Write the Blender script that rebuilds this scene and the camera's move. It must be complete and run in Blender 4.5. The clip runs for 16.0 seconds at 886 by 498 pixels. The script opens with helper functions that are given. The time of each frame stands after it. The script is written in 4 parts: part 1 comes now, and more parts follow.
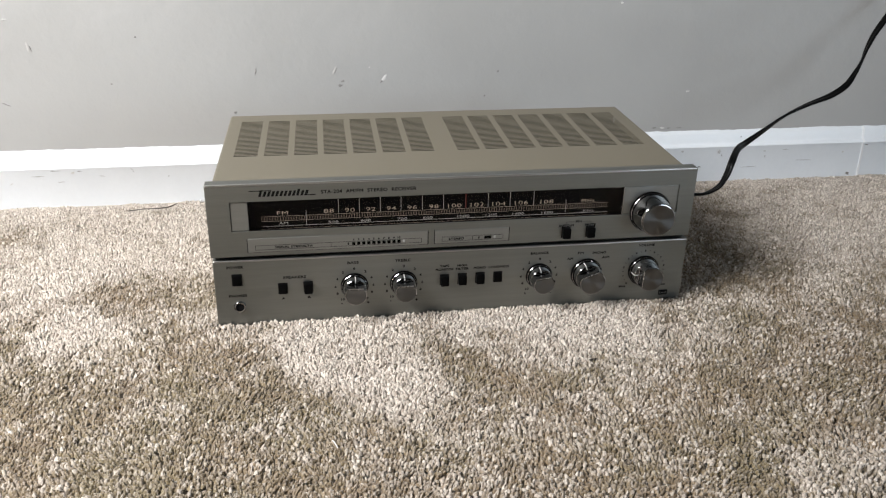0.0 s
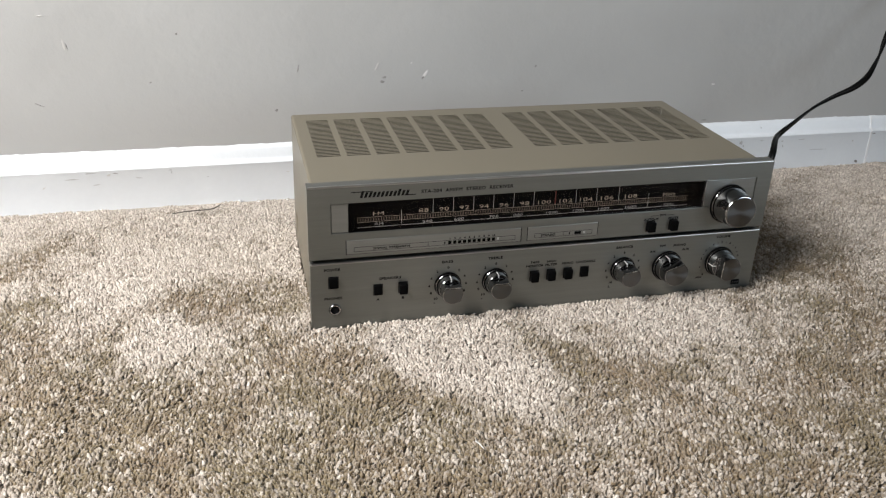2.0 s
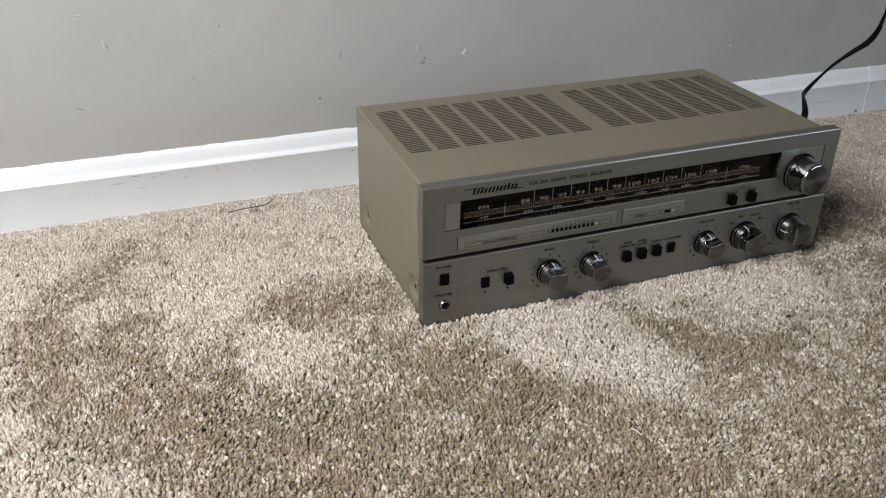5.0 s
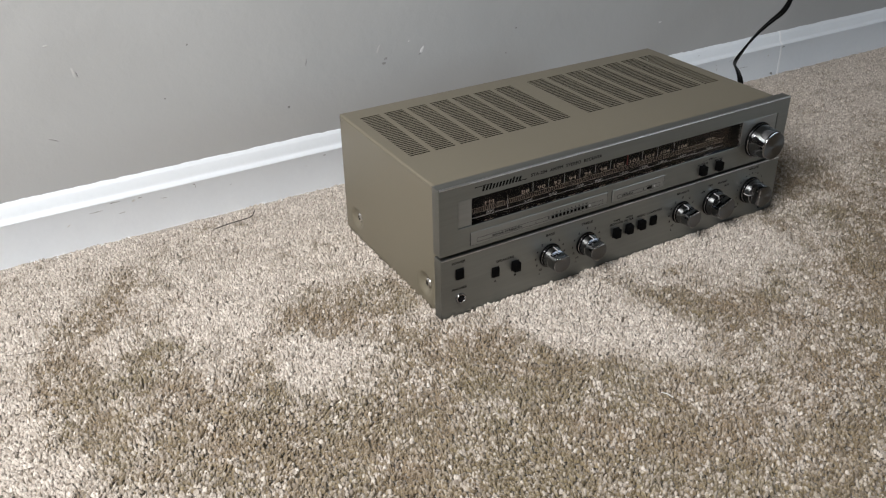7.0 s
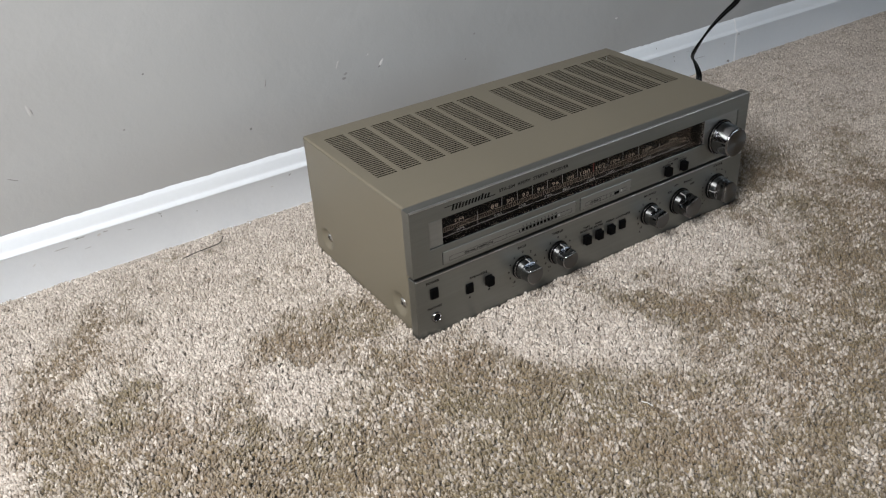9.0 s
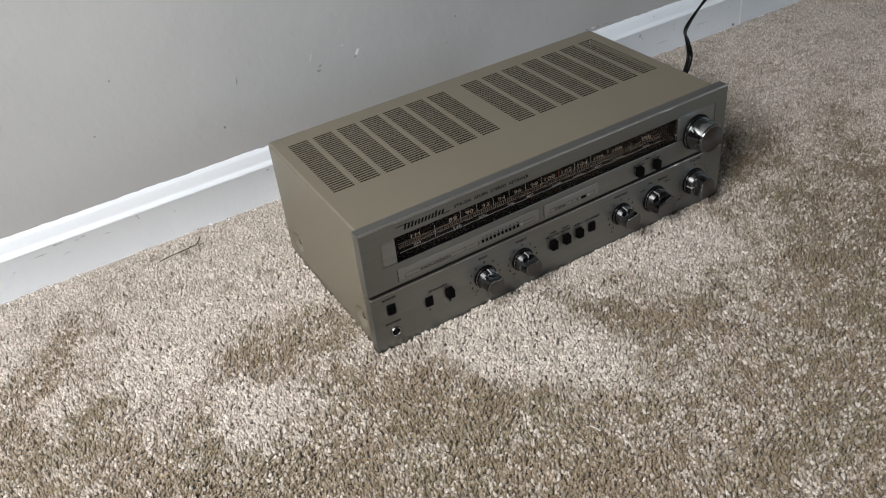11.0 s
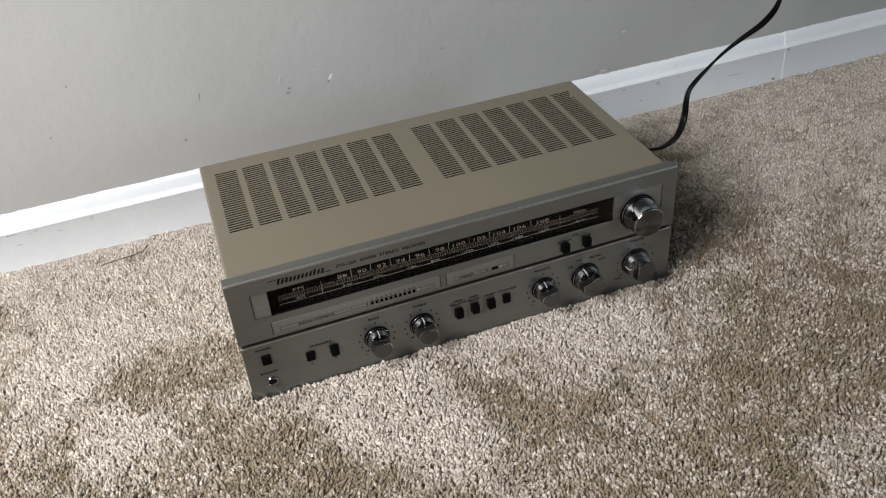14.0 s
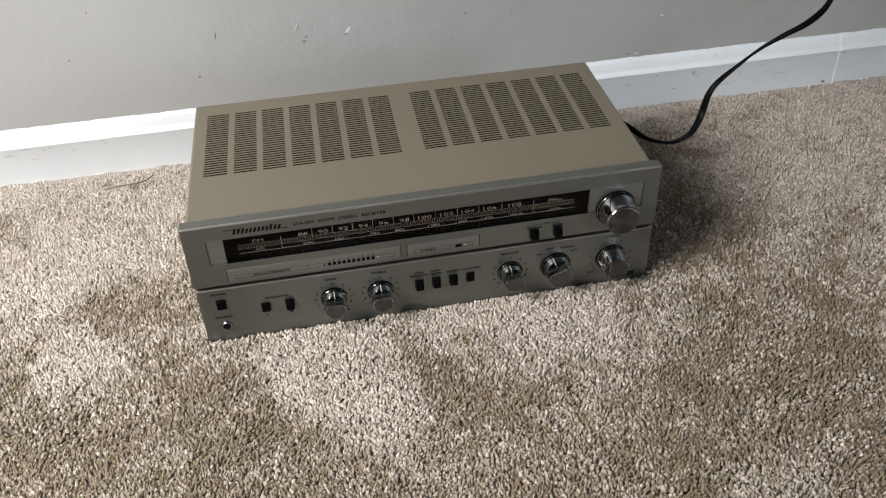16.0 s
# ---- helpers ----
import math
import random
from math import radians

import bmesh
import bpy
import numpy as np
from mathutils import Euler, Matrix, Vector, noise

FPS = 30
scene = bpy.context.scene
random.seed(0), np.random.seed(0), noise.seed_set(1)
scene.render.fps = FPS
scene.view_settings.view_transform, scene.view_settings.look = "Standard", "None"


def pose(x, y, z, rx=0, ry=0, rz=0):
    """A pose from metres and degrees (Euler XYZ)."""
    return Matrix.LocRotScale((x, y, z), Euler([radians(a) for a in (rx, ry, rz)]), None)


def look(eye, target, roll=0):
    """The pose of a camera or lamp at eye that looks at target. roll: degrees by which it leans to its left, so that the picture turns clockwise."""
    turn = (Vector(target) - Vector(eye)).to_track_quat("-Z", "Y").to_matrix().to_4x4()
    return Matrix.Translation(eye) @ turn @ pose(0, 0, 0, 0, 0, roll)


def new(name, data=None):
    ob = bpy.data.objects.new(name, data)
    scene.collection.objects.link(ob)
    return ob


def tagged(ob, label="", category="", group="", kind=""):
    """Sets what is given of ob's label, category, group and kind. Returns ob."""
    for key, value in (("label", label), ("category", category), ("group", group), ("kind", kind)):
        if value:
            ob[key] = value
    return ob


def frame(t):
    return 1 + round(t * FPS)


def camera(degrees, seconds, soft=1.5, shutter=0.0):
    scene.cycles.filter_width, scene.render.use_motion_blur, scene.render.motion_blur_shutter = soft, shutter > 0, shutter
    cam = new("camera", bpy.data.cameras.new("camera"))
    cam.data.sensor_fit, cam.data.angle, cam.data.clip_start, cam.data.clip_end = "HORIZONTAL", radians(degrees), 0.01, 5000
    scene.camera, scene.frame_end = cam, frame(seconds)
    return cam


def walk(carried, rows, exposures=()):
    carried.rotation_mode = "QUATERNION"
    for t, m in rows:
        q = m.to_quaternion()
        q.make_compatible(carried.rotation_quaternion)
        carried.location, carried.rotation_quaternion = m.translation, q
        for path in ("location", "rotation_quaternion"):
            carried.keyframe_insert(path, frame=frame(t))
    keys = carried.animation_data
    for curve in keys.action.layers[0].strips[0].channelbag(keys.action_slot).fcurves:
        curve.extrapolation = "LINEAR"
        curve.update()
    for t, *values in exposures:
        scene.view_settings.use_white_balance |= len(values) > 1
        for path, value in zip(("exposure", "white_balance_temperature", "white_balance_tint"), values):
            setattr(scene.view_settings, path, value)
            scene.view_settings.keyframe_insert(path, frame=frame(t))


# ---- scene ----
# World: x along the front of the receiver, y towards the wall, z up; origin at the lower corner of the front panel.
cam = camera(54.0, 16.0, soft=1.2)
# seconds, place in metres, turn in degrees
ROWS = [
    (0, 0.0795, -0.6657, 0.3507, 66.53, -0.89, -9.12),
    (0.5, 0.0419, -0.6568, 0.3448, 66.24, -1.53, -10.37),
    (1, 0.0068, -0.6485, 0.3488, 66.25, -1.43, -12.01),
    (1.5, -0.0252, -0.6394, 0.3514, 66.23, -1.39, -13.94),
    (2, -0.0624, -0.6343, 0.3535, 66.02, -1.66, -14.52),
    (2.5, -0.0945, -0.6309, 0.3547, 65.81, -1.68, -14.40),
    (3, -0.1279, -0.6242, 0.3572, 65.54, -1.63, -14.67),
    (3.5, -0.1490, -0.6117, 0.3605, 64.62, -1.63, -16.09),
    (4, -0.1661, -0.5989, 0.3638, 63.86, -1.85, -17.42),
    (4.2, -0.1758, -0.5911, 0.3675, 63.71, -1.63, -17.97),
    (6.3, -0.2727, -0.5682, 0.4126, 61.29, 1.28, -28.04),
    (6.5, -0.2856, -0.5652, 0.4136, 61.40, 1.51, -28.82),
    (7, -0.3109, -0.5517, 0.4157, 61.27, 1.43, -30.50),
    (7.5, -0.3203, -0.5422, 0.4139, 60.76, 2.02, -32.11),
    (8, -0.3160, -0.5382, 0.4218, 60.51, 2.87, -33.26),
    (8.5, -0.3120, -0.5387, 0.4287, 60.61, 3.39, -34.14),
    (11, -0.2118, -0.5470, 0.4955, 55.62, 5.93, -31.83),
    (11.5, -0.1722, -0.5507, 0.5006, 54.78, 5.36, -29.62),
    (12, -0.1338, -0.5544, 0.5093, 54.12, 5.10, -27.79),
    (12.5, -0.0944, -0.5600, 0.5134, 53.72, 4.58, -25.70),
    (13, -0.0499, -0.5712, 0.5169, 54.56, 4.33, -22.92),
    (13.5, -0.0193, -0.5752, 0.5167, 55.19, 4.07, -21.09),
    (14, 0.0029, -0.5783, 0.5213, 55.12, 4.36, -20.37),
    (14.5, 0.0332, -0.5849, 0.5226, 54.66, 3.61, -18.04),
    (15, 0.0590, -0.5964, 0.5244, 53.97, 2.35, -14.69),
    (15.5, 0.0867, -0.5999, 0.5270, 53.23, 1.63, -12.50),
    (16, 0.1119, -0.5941, 0.5310, 52.25, 1.66, -11.15),
]
EXPOSURES = ((0.0, 0.56, 6480, 10), (3.5, 0.16, 6560, 10), (7.0, -0.02, 6400, 10), (11.0, 0.02, 6330, 10), (13.0, 0.16, 6380, 10), (16.0, 0.36, 6550, 10))
walk(cam, [(t, pose(x, y, z, rx, ry, rz)) for t, x, y, z, rx, ry, rz in ROWS], EXPOSURES)

# ---- light ----
WALL_Y = 0.336
ROOM = dict(x0=-0.92, x1=1.8, y0=-4.6, z1=2.45)
# Unseen opening, added to hold a fill lamp on the right.
FILL_OPENING = dict(y0=-2.4, y1=-1.2, z0=0.12, z1=0.96)
WINDOW = dict(y0=-0.86, y1=-0.12, z0=0.64, z1=1.40)

world = bpy.data.worlds.new("sky")
scene.world = world
world.use_nodes = True
sky = world.node_tree.nodes.new("ShaderNodeTexSky")
sky.sky_type, sky.sun_disc, sky.sun_elevation, sky.sun_rotation = "NISHITA", False, radians(40), radians(200)
world.node_tree.links.new(sky.outputs[0], world.node_tree.nodes["Background"].inputs[0])
world.node_tree.nodes["Background"].inputs[1].default_value = 0.1


def window_lamp(name, place, aim, wide, high, watts, colour):
    data = bpy.data.lights.new(name, "AREA")
    data.shape, data.size, data.size_y, data.energy, data.color = "RECTANGLE", wide, high, watts, colour
    ob = new(name, data)
    ob.matrix_world = look(place, aim)
    return ob


window_lamp("window_daylight", (ROOM["x0"] + 0.02, (WINDOW["y0"] + WINDOW["y1"]) / 2, (WINDOW["z0"] + WINDOW["z1"]) / 2),
            (-0.55, 0.08, 0.0),
            WINDOW["y1"] - WINDOW["y0"], WINDOW["z1"] - WINDOW["z0"], 36.0, (0.968, 0.966, 0.965))
# Added cool fill lamp that lifts the right wall and baseboard.
window_lamp("cool_fill_lamp", (ROOM["x1"] - 0.02, (FILL_OPENING["y0"] + FILL_OPENING["y1"]) / 2, (FILL_OPENING["z0"] + FILL_OPENING["z1"]) / 2), (0.8, 0.3, 0.05),
            FILL_OPENING["y1"] - FILL_OPENING["y0"], FILL_OPENING["z1"] - FILL_OPENING["z0"], 10.0, (0.80, 0.945, 1.10))


# ---- materials ----
def material(name):
    m = bpy.data.materials.new(name)
    m.use_nodes = True
    return m, m.node_tree.nodes, m.node_tree.links, m.node_tree.nodes["Principled BSDF"]


def mapped(nodes, links, scale):
    at = nodes.new("ShaderNodeTexCoord")
    m = nodes.new("ShaderNodeMapping")
    m.inputs["Scale"].default_value = scale
    links.new(at.outputs["Object"], m.inputs[0])
    return m.outputs[0]


def noise_node(nodes, links, vec, scale, detail=4.0, rough=0.55):
    n = nodes.new("ShaderNodeTexNoise")
    n.inputs["Scale"].default_value, n.inputs["Detail"].default_value, n.inputs["Roughness"].default_value = scale, detail, rough
    links.new(vec, n.inputs["Vector"])
    return n.outputs["Fac"]


def ramp(nodes, links, fac, stops):
    r = nodes.new("ShaderNodeValToRGB")
    while len(r.color_ramp.elements) < len(stops):
        r.color_ramp.elements.new(0.5)
    for e, (p, c) in zip(r.color_ramp.elements, stops):
        e.position, e.color = p, (*c, 1) if len(c) == 3 else c
    links.new(fac, r.inputs[0])
    return r.outputs[0]


def bump(nodes, links, bsdf, height, strength, distance):
    b = nodes.new("ShaderNodeBump")
    b.inputs["Strength"].default_value, b.inputs["Distance"].default_value = strength, distance
    links.new(height, b.inputs["Height"])
    links.new(b.outputs[0], bsdf.inputs["Normal"])


def surface(name, low, high, scale=40.0, rough=(0.4, 0.6), metal=0.0, stretch=(1, 1, 1), relief=0.0, depth=0.0005, fine=300.0, spec=0.5):
    """Colour and gloss that wander between two values at a coarse and a fine scale, with a little relief."""
    m, nodes, links, bsdf = material(name)
    vec = mapped(nodes, links, stretch)
    a, b = noise_node(nodes, links, vec, scale), noise_node(nodes, links, vec, fine, 2.0)
    mix = nodes.new("ShaderNodeMath")
    mix.operation = "MULTIPLY_ADD"
    mix.inputs[1].default_value = 0.35
    links.new(b, mix.inputs[0])
    half = nodes.new("ShaderNodeMath")
    half.operation = "MULTIPLY"
    half.inputs[1].default_value = 0.65
    links.new(a, half.inputs[0])
    links.new(half.outputs[0], mix.inputs[2])
    links.new(ramp(nodes, links, mix.outputs[0], [(0.3, low), (0.7, high)]), bsdf.inputs["Base Color"])
    links.new(ramp(nodes, links, mix.outputs[0], [(0.25, (rough[0],) * 3), (0.75, (rough[1],) * 3)]), bsdf.inputs["Roughness"])
    bsdf.inputs["Metallic"].default_value = metal
    bsdf.inputs["Specular IOR Level"].default_value = spec
    if relief:
        bump(nodes, links, bsdf, b, relief, depth)
    return m


def wall_material():
    m, nodes, links, bsdf = material("wall_paint")
    vec = mapped(nodes, links, (1, 1, 1))
    big, mid, fine = noise_node(nodes, links, vec, 5.0, 3.0), noise_node(nodes, links, vec, 28.0, 5.0), noise_node(nodes, links, vec, 420.0, 3.0)
    links.new(ramp(nodes, links, big, [(0.3, (0.362, 0.357, 0.345)), (0.7, (0.396, 0.392, 0.380))]), bsdf.inputs["Base Color"])
    links.new(ramp(nodes, links, mid, [(0.3, (0.38,) * 3), (0.7, (0.52,) * 3)]), bsdf.inputs["Roughness"])
    add = nodes.new("ShaderNodeMath")
    add.operation = "MULTIPLY_ADD"
    add.inputs[1].default_value = 0.05
    links.new(fine, add.inputs[0])
    links.new(mid, add.inputs[2])
    bump(nodes, links, bsdf, add.outputs[0], 0.35, 0.004)
    return m


def carpet_material(name, islands):
    m, nodes, links, bsdf = material(name)
    vec = mapped(nodes, links, (1, 1, 1))
    if islands:
        g = nodes.new("ShaderNodeNewGeometry")
        fac = g.outputs["Random Per Island"]
    else:
        fac = noise_node(nodes, links, vec, 330.0, 3.0, 0.7)
    yarn = ramp(nodes, links, fac, [(0.0, (0.33, 0.278, 0.228)), (0.20, (0.48, 0.414, 0.351)), (0.65, (0.594, 0.521, 0.450)), (1.0, (0.78, 0.704, 0.620))])
    soil_shade = nodes.new("ShaderNodeAttribute")
    soil_shade.attribute_name = "soil_shade"
    mix = nodes.new("ShaderNodeMix")
    mix.data_type, mix.blend_type = "RGBA", "MULTIPLY"
    links.new(soil_shade.outputs["Fac"], mix.inputs["Factor"])
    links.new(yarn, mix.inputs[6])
    # Tint of soiled pile, yellowed to warm the painted shade as well.
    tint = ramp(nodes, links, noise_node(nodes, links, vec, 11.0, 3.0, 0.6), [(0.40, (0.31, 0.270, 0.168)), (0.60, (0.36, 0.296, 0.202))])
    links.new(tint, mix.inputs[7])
    links.new(mix.outputs[2], bsdf.inputs["Base Color"])
    bsdf.inputs["Roughness"].default_value = 0.5
    bsdf.inputs["Specular IOR Level"].default_value = 0.5
    bsdf.inputs["Sheen Weight"].default_value = 0.1
    bsdf.inputs["Sheen Roughness"].default_value = 0.5
    if islands:
        bump(nodes, links, bsdf, noise_node(nodes, links, vec, 1400.0, 2.0), 0.7, 0.0012)
    else:
        bump(nodes, links, bsdf, fac, 1.0, 0.006)
    return m


def knob_face_material():
    """Turned metal: fine rings that give the radial sheen."""
    m, nodes, links, bsdf = material("turned_metal")
    bsdf.inputs["Metallic"].default_value = 1.0
    bsdf.inputs["Base Color"].default_value = (0.13, 0.128, 0.124, 1)
    bsdf.inputs["Roughness"].default_value = 0.32
    bsdf.inputs["Anisotropic"].default_value = 0.85
    at = nodes.new("ShaderNodeTexCoord")
    turn = nodes.new("ShaderNodeVectorMath")
    turn.operation = "CROSS_PRODUCT"
    turn.inputs[1].default_value = (0, 1, 0)
    links.new(at.outputs["Object"], turn.inputs[0])
    world_way = nodes.new("ShaderNodeVectorTransform")
    world_way.vector_type, world_way.convert_from, world_way.convert_to = "VECTOR", "OBJECT", "WORLD"
    links.new(turn.outputs[0], world_way.inputs[0])
    unit = nodes.new("ShaderNodeVectorMath")
    unit.operation = "NORMALIZE"
    links.new(world_way.outputs[0], unit.inputs[0])
    links.new(unit.outputs[0], bsdf.inputs["Tangent"])
    return m


M_WALL = wall_material()
# Unseen walls: dim and warm to deepen shade and tint bounced light.
M_ROOM = surface("unseen_wall_paint", (0.118, 0.094, 0.064), (0.138, 0.112, 0.078), 5, (0.6, 0.8))
M_TRIM = surface("trim_paint", (0.742, 0.768, 0.792), (0.78, 0.808, 0.832), 18, (0.3, 0.45), relief=0.25, depth=0.001, fine=160)
# Unseen ceiling, kept dim so it returns little fill light.
M_CEILING = surface("unseen_ceiling_paint", (0.20, 0.196, 0.188), (0.23, 0.226, 0.218), 5, (0.7, 0.9))
M_CAULK = surface("white_caulk", (0.86, 0.865, 0.87), (0.90, 0.905, 0.91), 60, (0.4, 0.5), relief=0.3, depth=0.001, fine=200)
M_FAINT = surface("faint_wall_mark", (0.22, 0.212, 0.20), (0.30, 0.29, 0.275), 300, (0.5, 0.7))
M_SCUFF = surface("scuff_shade", (0.17, 0.16, 0.15), (0.28, 0.27, 0.255), 200, (0.6, 0.8))
M_SMUDGE = surface("grey_smudge", (0.36, 0.355, 0.35), (0.54, 0.535, 0.53), 260, (0.5, 0.7))
M_DENT = surface("wall_dent", (0.42, 0.41, 0.39), (0.48, 0.468, 0.45), 300, (0.45, 0.6))
M_CHIP = surface("paint_chip", (0.58, 0.57, 0.55), (0.68, 0.67, 0.65), 200, (0.5, 0.7))
M_TUFT = carpet_material("carpet_yarn", True)
M_CARPET = carpet_material("carpet_backing", False)
M_ALU = surface("brushed_aluminium", (0.200, 0.202, 0.186), (0.234, 0.236, 0.218), 3.0, (0.37, 0.43), 0.90, (3, 90, 90), 0.06, 0.0002, 24.0)
# Brighter than the panels, to paint the window's reflection on their edges.
M_GLINT = surface("glint_metal", (0.50, 0.49, 0.47), (0.56, 0.55, 0.53), 30, (0.26, 0.34), 1.0)
M_PLATE = surface("satin_aluminium", (0.235, 0.233, 0.217), (0.272, 0.27, 0.252), 3.0, (0.34, 0.42), 0.78, (3, 90, 90), 0.05, 0.0002, 24.0)
M_CASE = surface("beige_enamel", (0.145, 0.126, 0.089), (0.165, 0.144, 0.103), 9.0, (0.36, 0.46), relief=0.12, depth=0.0003, fine=1500.0)
M_BLACK = surface("black_plastic", (0.002, 0.002, 0.002), (0.003, 0.003, 0.003), 60, (0.3, 0.4), spec=0.03)
# Near-black for the dial liner, and for shade painted into hollows.
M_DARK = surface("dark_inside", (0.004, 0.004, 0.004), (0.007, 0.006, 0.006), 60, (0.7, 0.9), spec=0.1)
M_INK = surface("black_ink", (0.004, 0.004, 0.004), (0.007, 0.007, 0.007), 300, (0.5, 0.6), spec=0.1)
M_DIAL = surface("dial_black", (0.003, 0.0024, 0.0022), (0.005, 0.004, 0.0036), 60, (0.4, 0.5), spec=0.1)
M_CREAM = surface("dial_print", (0.80, 0.66, 0.52), (0.86, 0.72, 0.58), 300, (0.5, 0.6))
M_WHITE = surface("white_print", (0.46, 0.45, 0.43), (0.53, 0.52, 0.50), 300, (0.4, 0.5))
M_TICK = surface("dial_tick_print", (0.36, 0.28, 0.22), (0.44, 0.34, 0.27), 300, (0.5, 0.6))
M_SCALE = surface("dial_scale_print", (0.80, 0.785, 0.76), (0.86, 0.845, 0.82), 300, (0.5, 0.6))
M_RED = surface("red_pointer", (0.20, 0.02, 0.015), (0.25, 0.03, 0.02), 300, (0.4, 0.5))
M_CHROME = surface("knob_chrome", (0.34, 0.34, 0.35), (0.40, 0.40, 0.41), 60, (0.10, 0.15), 1.0)
M_FACE = knob_face_material()
M_STEEL = surface("nickel_steel", (0.62, 0.61, 0.59), (0.70, 0.69, 0.67), 120, (0.2, 0.32), 1.0)
M_CORD = surface("black_cord", (0.0025, 0.0025, 0.0025), (0.004, 0.004, 0.004), 120, (0.32, 0.44), spec=0.14)
M_HAIR = surface("dark_thread", (0.03, 0.025, 0.02), (0.06, 0.05, 0.04), 200, (0.5, 0.7))


def dial_glass():
    """A clear smoked pane: see-through, with a mirror sheen that grows at a slant."""
    m, nodes, links, bsdf = material("dial_glass")
    nodes.remove(bsdf)
    clear, sheen, mix, slant_gloss = (nodes.new("ShaderNode" + n) for n in ("BsdfTransparent", "BsdfGlossy", "MixShader", "Fresnel"))
    clear.inputs["Color"].default_value = (0.93, 0.90, 0.88, 1)
    sheen.inputs["Roughness"].default_value = 0.02
    slant_gloss.inputs["IOR"].default_value = 1.2
    links.new(slant_gloss.outputs[0], mix.inputs[0])
    links.new(clear.outputs[0], mix.inputs[1])
    links.new(sheen.outputs[0], mix.inputs[2])
    links.new(mix.outputs[0], nodes["Material Output"].inputs["Surface"])
    return m


M_GLASS = dial_glass()


# ---- helpers for meshes ----
def part(name, bm, mat, parent=None, label="", smooth=False):
    data = bpy.data.meshes.new(name)
    bmesh.ops.recalc_face_normals(bm, faces=bm.faces)
    if smooth:
        for f in bm.faces:
            f.smooth = True
    bm.to_mesh(data)
    bm.free()
    data.materials.append(mat)
    if smooth:
        data.set_sharp_from_angle(angle=radians(38))
    ob = new(name, data)
    ob.parent = parent
    return tagged(ob, label)


def box(x0, x1, y0, y1, z0, z1, bevel=0.0, segments=2, bm=None):
    bm = bm or bmesh.new()
    made = bmesh.ops.create_cube(bm, size=1.0, matrix=Matrix.LocRotScale(((x0 + x1) / 2, (y0 + y1) / 2, (z0 + z1) / 2), None, (x1 - x0, y1 - y0, z1 - z0)))
    if bevel:
        edges = {e for v in made["verts"] for e in v.link_edges}
        bmesh.ops.bevel(bm, geom=list(edges), offset=bevel, segments=segments, profile=0.5, affect="EDGES")
    return bm


def sheet(us, vs, hole, d0, d1, place, bevel=0.0):
    """A plate of cells between the cuts us and vs, without those for which hole(i, j) holds. place(u, v, d) gives the point."""
    bm, made = bmesh.new(), {}

    def vert(i, j, k):
        if (i, j, k) not in made:
            made[i, j, k] = bm.verts.new(place(us[i], vs[j], (d0, d1)[k]))
        return made[i, j, k]

    nu, nv = len(us) - 1, len(vs) - 1
    solid = {(i, j) for i in range(nu) for j in range(nv) if not hole(i, j)}
    for i, j in sorted(solid):
        ring = ((i, j), (i + 1, j), (i + 1, j + 1), (i, j + 1))
        for k in (0, 1):
            bm.faces.new([vert(a, b, k) for a, b in ring])
        for (a, b), near in zip(zip(ring, ring[1:] + ring[:1]), ((i, j - 1), (i + 1, j), (i, j + 1), (i - 1, j))):
            if near not in solid:
                bm.faces.new([vert(*a, 0), vert(*b, 0), vert(*b, 1), vert(*a, 1)])
    bmesh.ops.recalc_face_normals(bm, faces=bm.faces)
    if bevel:
        edges = [e for e in bm.edges if len(e.link_faces) == 2 and e.calc_face_angle(0) > 1.0]
        bmesh.ops.bevel(bm, geom=edges, offset=bevel, segments=2, profile=0.5, affect="EDGES")
    return bm


def front(x, z, y=0.0):
    """A pose on the front panel that turns a flat drawing in x and y to face the viewer."""
    return pose(x, y, z, 90)


def turned(rings, sides=48, close=True):
    """A body turned about the y axis from (radius, y) pairs."""
    bm = bmesh.new()
    rows = []
    for r, y in rings:
        rows.append([bm.verts.new((r * math.cos(a), y, r * math.sin(a))) for a in np.linspace(0, 2 * math.pi, sides, endpoint=False)])
    for a, b in zip(rows, rows[1:]):
        for n in range(sides):
            bm.faces.new((a[n], a[(n + 1) % sides], b[(n + 1) % sides], b[n]))
    if close:
        bm.faces.new(rows[0])
        bm.faces.new(rows[-1])
    return bm


